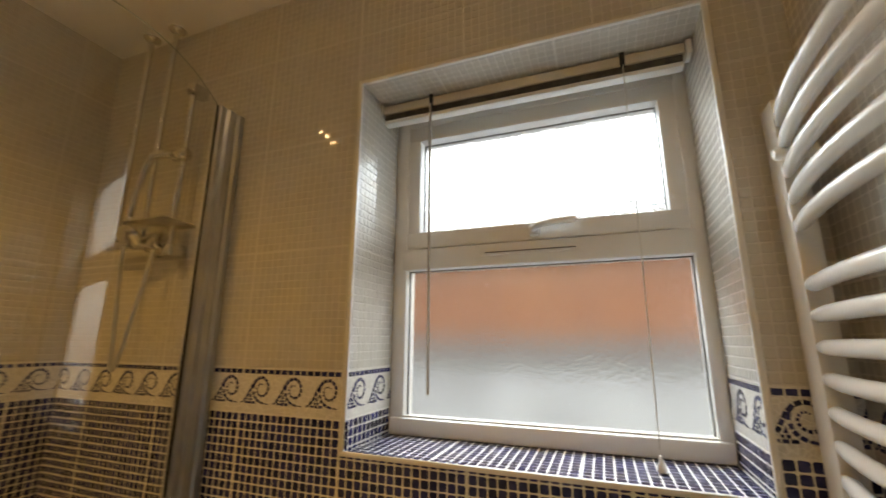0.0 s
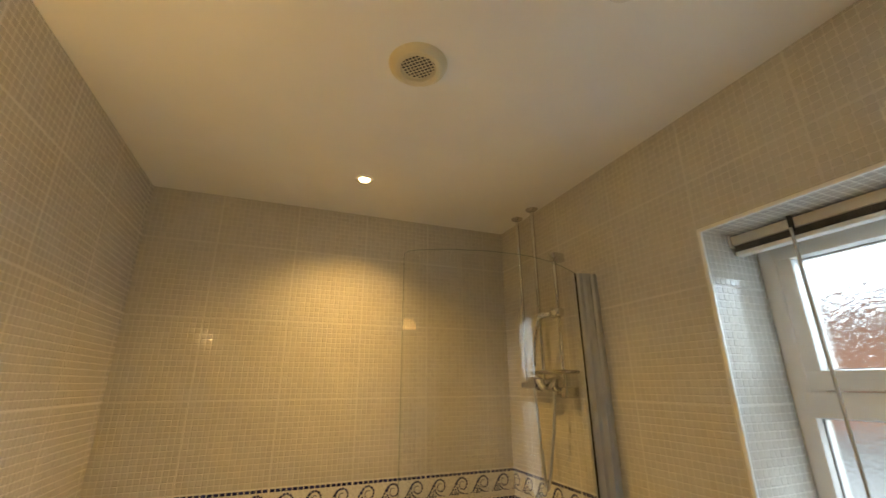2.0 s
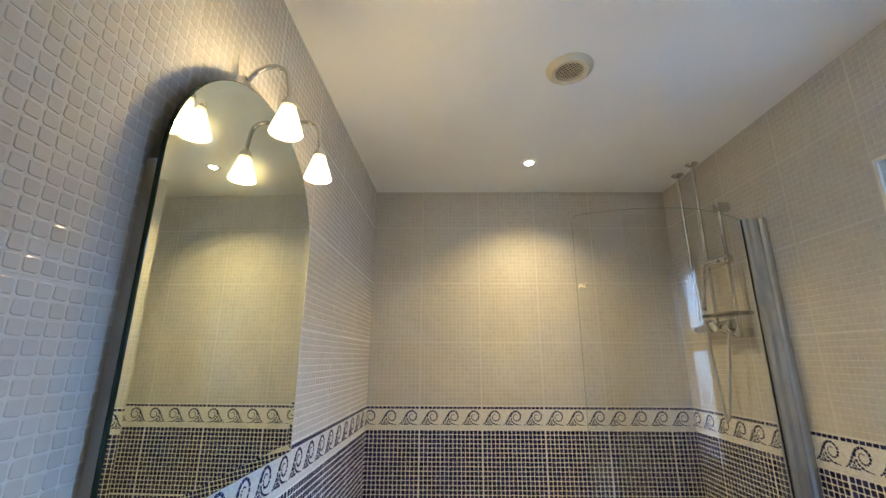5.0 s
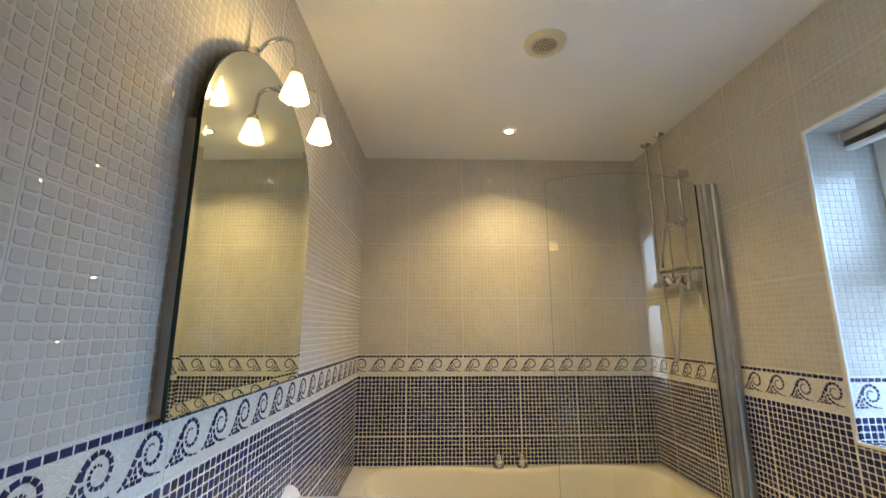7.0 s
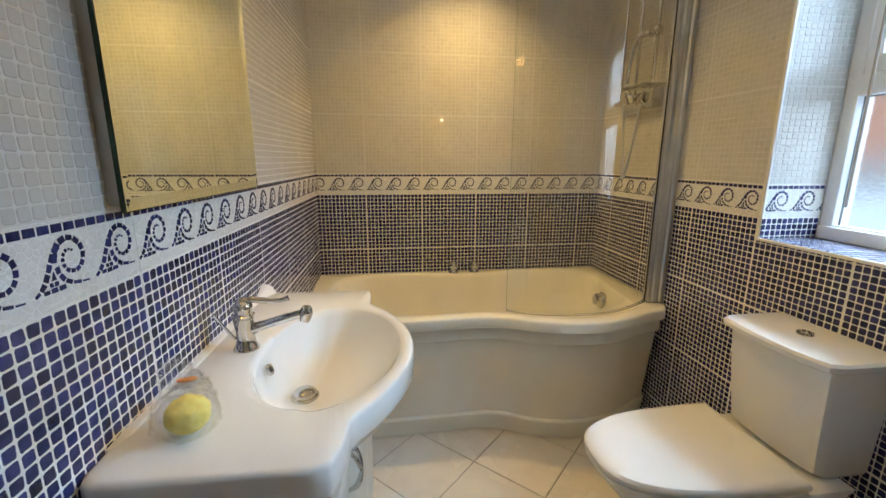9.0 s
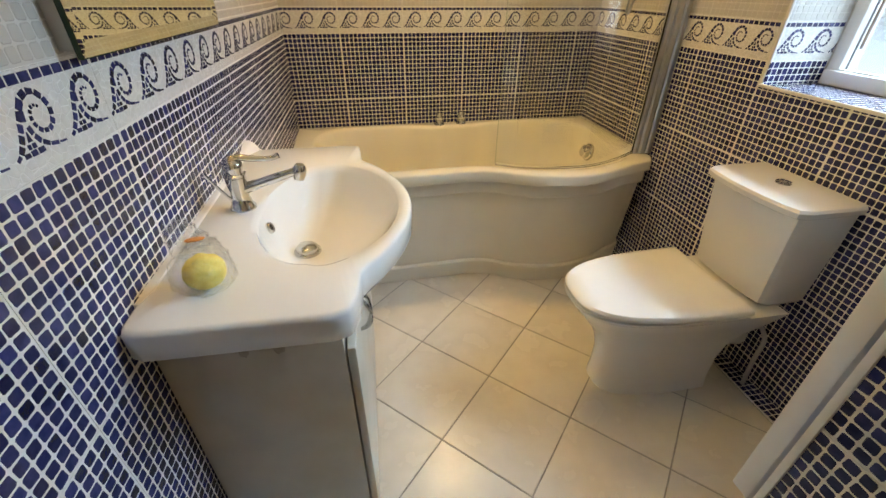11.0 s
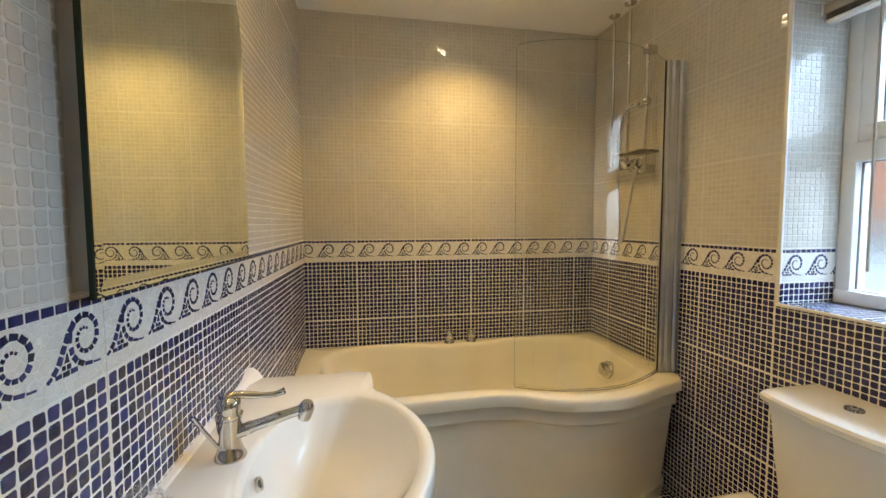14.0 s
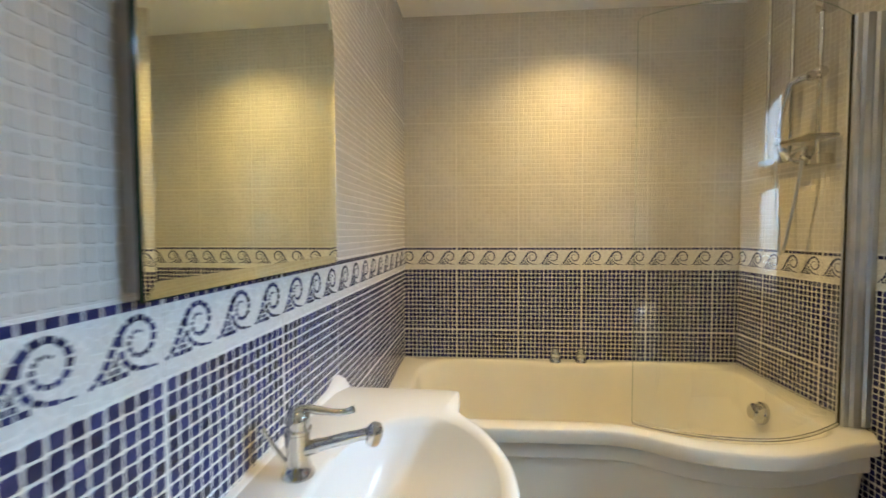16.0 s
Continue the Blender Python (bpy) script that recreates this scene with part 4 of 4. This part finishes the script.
def cistern_ring(x0, y0, y1, z, bow=0.0, cut_c=0.03):
    """Outline with a straight back, chamfered and slightly bowed front."""
    pts = [(1.699, y1), (x0 + cut_c, y1)]
    for k in range(9):
        f = k / 8
        pts.append((x0 - bow * math.sin(math.pi * f) + (0.006 if k in (0, 8) else 0), y1 - 0.012 - (y1 - y0 - 0.024) * f))
    pts += [(x0 + cut_c, y0), (1.699, y0)]
    return [Vector((x, y, z)) for x, y in pts]


b = bmesh.new()
loft(b, [cistern_ring(1.553, 1.385, 1.672, 0.4025, 0.005), cistern_ring(1.535, 1.378, 1.68, 0.418, 0.008), cistern_ring(1.515, 1.37, 1.692, 0.6, 0.012), cistern_ring(1.503, 1.364, 1.698, 0.735, 0.014)], True, True)
b.transform(t_inv)
part("cistern", b, CERAMIC, toilet, "", None, 35)
b = bmesh.new()
loft(b, [cistern_ring(1.488, 1.36, 1.704, 0.735, 0.016, 0.04), cistern_ring(1.48, 1.354, 1.71, 0.74, 0.016, 0.04), cistern_ring(1.478, 1.352, 1.712, 0.756, 0.016, 0.04), cistern_ring(1.483, 1.357, 1.707, 0.764, 0.016, 0.04), cistern_ring(1.503, 1.372, 1.692, 0.768, 0.014, 0.036)], True, True)
b.transform(t_inv)
cl = part("cistern_lid", b, CERAMIC, toilet, "", None, 35)
part("flush_button", lathe(bmesh.new(), [(0, 0.009), (0.012, 0.0085), (0.0135, 0.006), (0.015, 0.0065), (0.021, 0.005), (0.022, 0.0), (0, 0)], 24, t_inv @ pose(1.6, 1.532, 0.768)), CHROME, cl, "chrome dual flush button")
b = tube(bmesh.new(), spline([(1.64, 1.41, 0.405), (1.648, 1.42, 0.34), (1.642, 1.428, 0.295), (1.662, 1.392, 0.235), (1.658, 1.386, 0.13), (1.66, 1.38, 0.015)], 6), 0.0075, 8)
b.transform(t_inv)
part("supply_hose", b, ALU, toilet, "thin braided water hose")
b = tube(bmesh.new(), spline([(1.505, 1.522, 0.2), (1.59, 1.522, 0.19), (1.65, 1.522, 0.16), (1.697, 1.522, 0.14)], 4), 0.05, 16)
b.transform(t_inv)
part("waste_pipe", b, ENAMEL, toilet)

# ---- mirror and its lamps ----
mirror = thing("arched_mirror", M_LEFT @ pose(-1.411, 0, 1.18), "tall arched wall mirror with a thin green glass edge", "mirror")
HW, SPRING, RISE = 0.318, 0.54, 0.29


def arch(inset, n=40):
    pts = [(-HW + inset, inset), (HW - inset, inset)]
    for k in range(n + 1):
        a = math.pi * k / n
        pts.append(((HW - inset) * math.cos(a), SPRING + (RISE - inset) * math.sin(a)))
    return pts


def plate(inset, y, n=40):
    return [Vector((x, y, z)) for x, z in arch(inset, n)]


part("backing", loft(bmesh.new(), [[Vector((x, y, z)) for x, z in ((-0.312, 0.01), (0.30, 0.01), (0.30, 0.54), (-0.312, 0.54))] for y in (-0.0005, -0.022)], True, True), BACKING, mirror, "grey backing board")
part("glass_edge", loft(bmesh.new(), [plate(0.001, -0.0222), plate(-0.0008, -0.0226), plate(-0.0008, -0.0294), plate(0.0008, -0.0301)], True, False), MIRROR_EDGE, mirror, "green glass edge")
b = bmesh.new()
loft(b, [plate(0.001, -0.0302), plate(0.022, -0.0278)], False, True)
part("mirror_face", b, MIRROR, mirror, "bevelled silver mirror face", None, 3)

SHADE = glow_material("lit_opal_glass", (1.0, 0.74, 0.42), 4.0)
sn = SHADE.node_tree
place, split, fade = sn.nodes.new("ShaderNodeTexCoord"), sn.nodes.new("ShaderNodeSeparateXYZ"), sn.nodes.new("ShaderNodeMapRange")
fade.inputs["From Min"].default_value, fade.inputs["From Max"].default_value = 0.35, 1.0
fade.inputs["To Min"].default_value, fade.inputs["To Max"].default_value = 4.5, 0.75
sn.links.new(place.outputs["Generated"], split.inputs[0])
sn.links.new(split.outputs["Z"], fade.inputs["Value"])
sn.links.new(fade.outputs[0], sn.nodes["Principled BSDF"].inputs["Emission Strength"])
for name, along, up in (("mirror_lamp", -1.536, 1.993), ("mirror_lamp", -1.332, 1.984)):
    ml = thing(name, M_LEFT @ pose(along, 0, up), "arched chrome mirror lamp with a lit opal shade", "lamp", "lamps over the mirror")
    part("mount", boxed(-0.011, 0.011, -0.03, -0.001, -0.012, 0.014, bevel=0.003), CHROME, ml)
    part("arm", tube(bmesh.new(), spline([(0, -0.03, 0.008), (0, -0.048, 0.03), (0, -0.08, 0.042), (0, -0.112, 0.03), (0, -0.122, -0.01), (0, -0.126, -0.045)], 6), 0.0055, 12), CHROME, ml)
    part("shade_cap", lathe(bmesh.new(), [(0, 0.004), (0.012, 0.003), (0.016, -0.006), (0.0165, -0.014), (0, -0.014)], 20, pose(0, -0.126, -0.045)), CHROME, ml)
    sh = part("shade", lathe(bmesh.new(), [(0.012, -0.012), (0.016, -0.017), (0.021, -0.034), (0.028, -0.056), (0.0345, -0.077), (0.0325, -0.077), (0.026, -0.056), (0.019, -0.034), (0.013, -0.015)], 28, pose(0, -0.126, -0.045)), SHADE, ml, "glowing conical opal glass shade")
    sh.visible_shadow = False
    lamp("mirror_lamp_bulb", "POINT", M_LEFT @ pose(along, -0.126, up - 0.098), 3.1, WARM, soft=0.014).parent = None

# ---- ceiling fittings ----
down = thing("downlight", pose(*LIGHT_SPOTS[0], CEIL), "small recessed lit ceiling downlight", "downlight", "ceiling downlights")
part("bezel", lathe(bmesh.new(), [(0.017, 0.004), (0.024, -0.005), (0.036, -0.004), (0.038, 0.0), (0.038, 0.004)], 32), ENAMEL, down)
part("bulb_face", lathe(bmesh.new(), [(0, -0.0105), (0.009, -0.0095), (0.016, -0.0065), (0.019, -0.003), (0.019, 0.004)], 28), glow_material("lit_bulb", (1.0, 0.82, 0.55), 60.0), down, "glowing warm bulb")
copy_thing(down, pose(*LIGHT_SPOTS[1], CEIL))
vent = thing("extractor_vent", pose(0.841, 1.912, CEIL), "round cream ceiling extractor grille", "vent")
CREAM = material("aged_cream_plastic", (0.74, 0.68, 0.52), 0.4, second=(0.68, 0.61, 0.44), scale=10)
part("rim", lathe(bmesh.new(), [(0.045, -0.003), (0.048, -0.015), (0.062, -0.017), (0.076, -0.008), (0.079, 0.0)], 40), CREAM, vent)
# Black disc below the ceiling: the vent's inner shade as colour.
part("painted_hollow", lathe(bmesh.new(), [(0, -0.0015), (0.048, -0.0015)], 32), DARK, vent)
b = bmesh.new()
for k in range(-4, 5):
    p = k * 0.0103
    half = math.sqrt(0.0475 ** 2 - p * p)
    box(b, -half, half, p - 0.0008, p + 0.0008, -0.0095, -0.006)
    box(b, p - 0.0008, p + 0.0008, -half, half, -0.0098, -0.0063)
b.transform(pose(0, 0, 0, 0, 0, 45))
part("grille", b, CREAM, vent, "square mesh grille")

# ---- towel radiator ----
rad = thing("towel_radiator", pose(1.35, 0.87, 0.5), "white curved ladder towel radiator", "radiator")
r_inv = rad.matrix_basis.inverted()
RX0, RX1, RY = 1.045, 1.66, 0.885
for x in (RX0, RX1):
    o = 1 if x > 1.3 else -1
    b = boxed(x - 0.03 * o, x + 0.025 * o, RY - 0.012, RY + 0.026, 0.42, 1.695, bevel=0.005)
    b.transform(r_inv)
    part("manifold", b, ENAMEL, rad)
    for z in (0.55, 1.58):
        b = tube(bmesh.new(), [(x, Y_SOUTH + 0.001, z), (x, RY, z)], 0.009, 10)
        b.transform(r_inv)
        part("wall_bracket", b, ENAMEL, rad)
for z in [1.643 - 0.0495 * k for k in range(5)] + [1.346 - 0.0478 * k for k in range(9)] + [0.53, 0.48]:
    pts = []
    for k in range(13):
        f = k / 12
        pts.append((RX0 + 0.02 + (RX1 - RX0 - 0.045) * f, RY + 0.018 + 0.16 * f * (1 - f), z))
    b = tube(bmesh.new(), pts, [0.004, 0.0108] + [0.0118] * 9 + [0.0108, 0.004], 12)
    b.transform(r_inv)
    part("rail", b, ENAMEL, rad)
for x in (RX0 + 0.05, RX1 - 0.05):
    for z in (1.578, 0.58):
        b = lathe(bmesh.new(), [(0, 0.012), (0.008, 0.011), (0.012, 0.006), (0.012, -0.05), (0, -0.05)], 14, pose(x, RY + 0.032, z, -90, 0, 0))
        b.transform(r_inv)
        part("bracket_cap", b, UPVC, rad)

# ---- shower ----
shower = thing("bar_shower", pose(1.69, 2.6, 1.5), "chrome bar shower with riser rail and pipes from the ceiling", "shower")
h_inv = shower.matrix_basis.inverted()


def spart(name, b, mat=None, label="", angle=40):
    b.transform(h_inv)
    return part(name, b, mat or CHROME, shower, label, None, angle)


VZ = 1.56
for y in (2.767, 2.632):
    spart("feed_pipe", tube(bmesh.new(), spline([(1.668, y, CEIL), (1.668, y, 2.0), (1.668, y, VZ + 0.08), (1.668, y, VZ)], 4), 0.0085, 12), None, "chrome pipe from the ceiling")
    spart("ceiling_rose", lathe(bmesh.new(), [(0.009, -0.016), (0.014, -0.014), (0.027, -0.006), (0.031, 0.0)], 24, pose(1.668, y, CEIL)))
spart("valve_bar", tube(bmesh.new(), [(1.655, 2.785, VZ), (1.655, 2.775, VZ), (1.655, 2.56, VZ), (1.655, 2.55, VZ)], [0.012, 0.016, 0.019, 0.017], 18))
spart("valve_knob", lathe(bmesh.new(), [(0, -0.03), (0.024, -0.03), (0.029, -0.024), (0.029, 0.024), (0.024, 0.03), (0, 0.03)], 18, pose(1.65, 2.535, VZ, 90, 0, 0)))
RAILY = 2.475
spart("riser_rail", tube(bmesh.new(), [(1.655, RAILY, 2.09), (1.655, RAILY, 1.52)], 0.009, 12))
for z in (2.09, 1.53):
    spart("rail_bracket", boxed(1.64, 1.7, RAILY - 0.017, RAILY + 0.017, z - 0.02, z + 0.022, bevel=0.006))
spart("slider", lathe(bmesh.new(), [(0, 0.034), (0.016, 0.032), (0.021, 0.026), (0.021, -0.026), (0.016, -0.032), (0, -0.034)], 18, pose(1.648, RAILY + 0.006, 1.848, 90, 0, 0)))
spart("handset_holder", tube(bmesh.new(), [(1.645, RAILY + 0.03, 1.848), (1.625, RAILY + 0.05, 1.846), (1.605, RAILY + 0.07, 1.838)], [0.013, 0.012, 0.015], 12))
spart("handset", tube(bmesh.new(), spline([(1.622, RAILY + 0.05, 1.852), (1.603, RAILY + 0.075, 1.83), (1.6, RAILY + 0.1, 1.765), (1.602, RAILY + 0.125, 1.68), (1.606, RAILY + 0.14, 1.64)], 5), [0.012] * 5 + [0.0105] * 6 + [0.0095] * 5 + [0.011] * 5, 12))
spart("spray_head", lathe(bmesh.new(), [(0, 0.02), (0.015, 0.018), (0.034, 0.006), (0.037, -0.004), (0.031, -0.008), (0, -0.008)], 22, pose(1.6, 2.59, 1.57, 0, 60, 20)))
spart("hose", tube(bmesh.new(), spline([(1.645, 2.535, VZ - 0.02), (1.64, 2.545, 1.45), (1.635, 2.575, 1.29), (1.632, 2.602, 1.185), (1.63, 2.62, 1.172), (1.628, 2.625, 1.25), (1.622, 2.635, 1.42), (1.612, 2.63, 1.56), (1.606, RAILY + 0.14, 1.64)], 8), 0.0065, 10), ALU, "hanging chrome hose loop")
spart("valve_body", lathe(bmesh.new(), [(0, 0.05), (0.02, 0.048), (0.03, 0.03), (0.033, 0.0), (0.038, -0.004), (0.04, -0.012), (0, -0.012)], 24, pose(1.69, 2.585, VZ, 0, -90, 0)))
spart("soap_shelf", boxed(1.58, 1.69, RAILY - 0.055, RAILY + 0.13, 1.603, 1.617, bevel=0.006), glass_material("soap_dish_plastic", (0.95, 0.95, 0.9), 0.25), "clear plastic soap shelf")

# ---- outside ----
ground = tagged(part("ground", boxed(2.2, 120, -90, 90, -0.5, -0.4), material("light_paving", (0.56, 0.55, 0.53), 0.9, second=(0.48, 0.47, 0.45), scale=1.5)), "pale paving outside", "ground", kind="structure")
house = thing("brick_house", pose(4.4, 1.5, -0.4), "low orange brick house with a grey roof across the yard", "house")
BRICK = material("orange_brick", (0.42, 0.20, 0.125), 0.9, second=(0.32, 0.15, 0.095), scale=5, bump=0.4, bump_scale=40)
RENDER = material("pale_render", (0.56, 0.68, 0.78), 0.8, second=(0.40, 0.49, 0.57), scale=1.6)
ROOF = material("grey_slate_roof", (0.17, 0.18, 0.20), 0.7, second=(0.11, 0.115, 0.13), scale=4, bump=0.5, bump_scale=20)
SHADOW_BAND = material("grey_shadow_band", (0.22, 0.25, 0.28), 0.8, second=(0.16, 0.18, 0.2), scale=3, bump=0.3)
part("wall", boxed(0, 4, -1.25, 9, 1.68, 2.4), BRICK, house)
part("rendered_base", boxed(-0.02, 4, -1.26, 9, 0, 1.42), RENDER, house, "pale rendered base")
# Added box: its grey holds the shadow/gutter band under the brick.
part("shadow_band", boxed(-0.03, 4, -1.27, 9, 1.42, 1.68), SHADOW_BAND, house, "grey band in place of a shadow under the brick")
part("roof", loft(bmesh.new(), [[Vector((-0.12, y, 2.39)), Vector((0.5, y, z)), Vector((3.5, y, z)), Vector((4.12, y, 2.39))] for y, z in ((-1.4, 3.12), (-0.6, 3.1), (0.5, 2.86), (9.2, 2.8))], True, True), ROOF, house)

backdrop = tagged(part("backdrop", boxed(60, 60.5, -220, 220, -2, 160), glow_material("overcast_sky", (0.66, 0.84, 1.0), 5.2)), "plain bright overcast sky", "sky", kind="structure")

# ---- tiles on the walls ----
tile_wall(wall_north, M_BACK, 0.0, W, 0.278 - T, low=0.55)
tile_wall(wall_west, M_LEFT, -2.9, 0.0, 1.008 - BACK, singles=((1.008 - BACK, Z_DARK - T), ))
tile_wall(wall_east, M_RIGHT, -BACK, -Y_SOUTH, -1.849, hole=(-WY1, -WY0, WZ0, WZ1), singles=((-1.849, Z_DARK - T), ))
tile_wall(wall_south, M_SOUTH, -W, -X_END, -W)
tile_wall(wall_south, M_END, -Y_SOUTH, -0.2, -Y_SOUTH)
tile_wall(wall_east, pose(0, WY1, 0), W, WX, W, low=WZ0, high=WZ1)
tile_wall(wall_east, pose(0, WY0, 0, 0, 0, 180), -WX, -W, -W - T, low=WZ0, high=WZ1)
tile_field(wall_east, pose(0, 0, WZ0, -90, 0, 0), W, WX, WY0, WY1, "dark", W, WY0)
tile_field(wall_east, pose(0, 0, WZ1, 90, 0, 0), W, WX, -WY1, -WY0, "light", W, -WY0 - T)
tile_field(wall_east, pose(0, 0, 0.012, -90, 0, 0), W - 0.066, W, Y_SOUTH, 2.35, "dark", W - 0.066 - EDGE, Y_SOUTH)
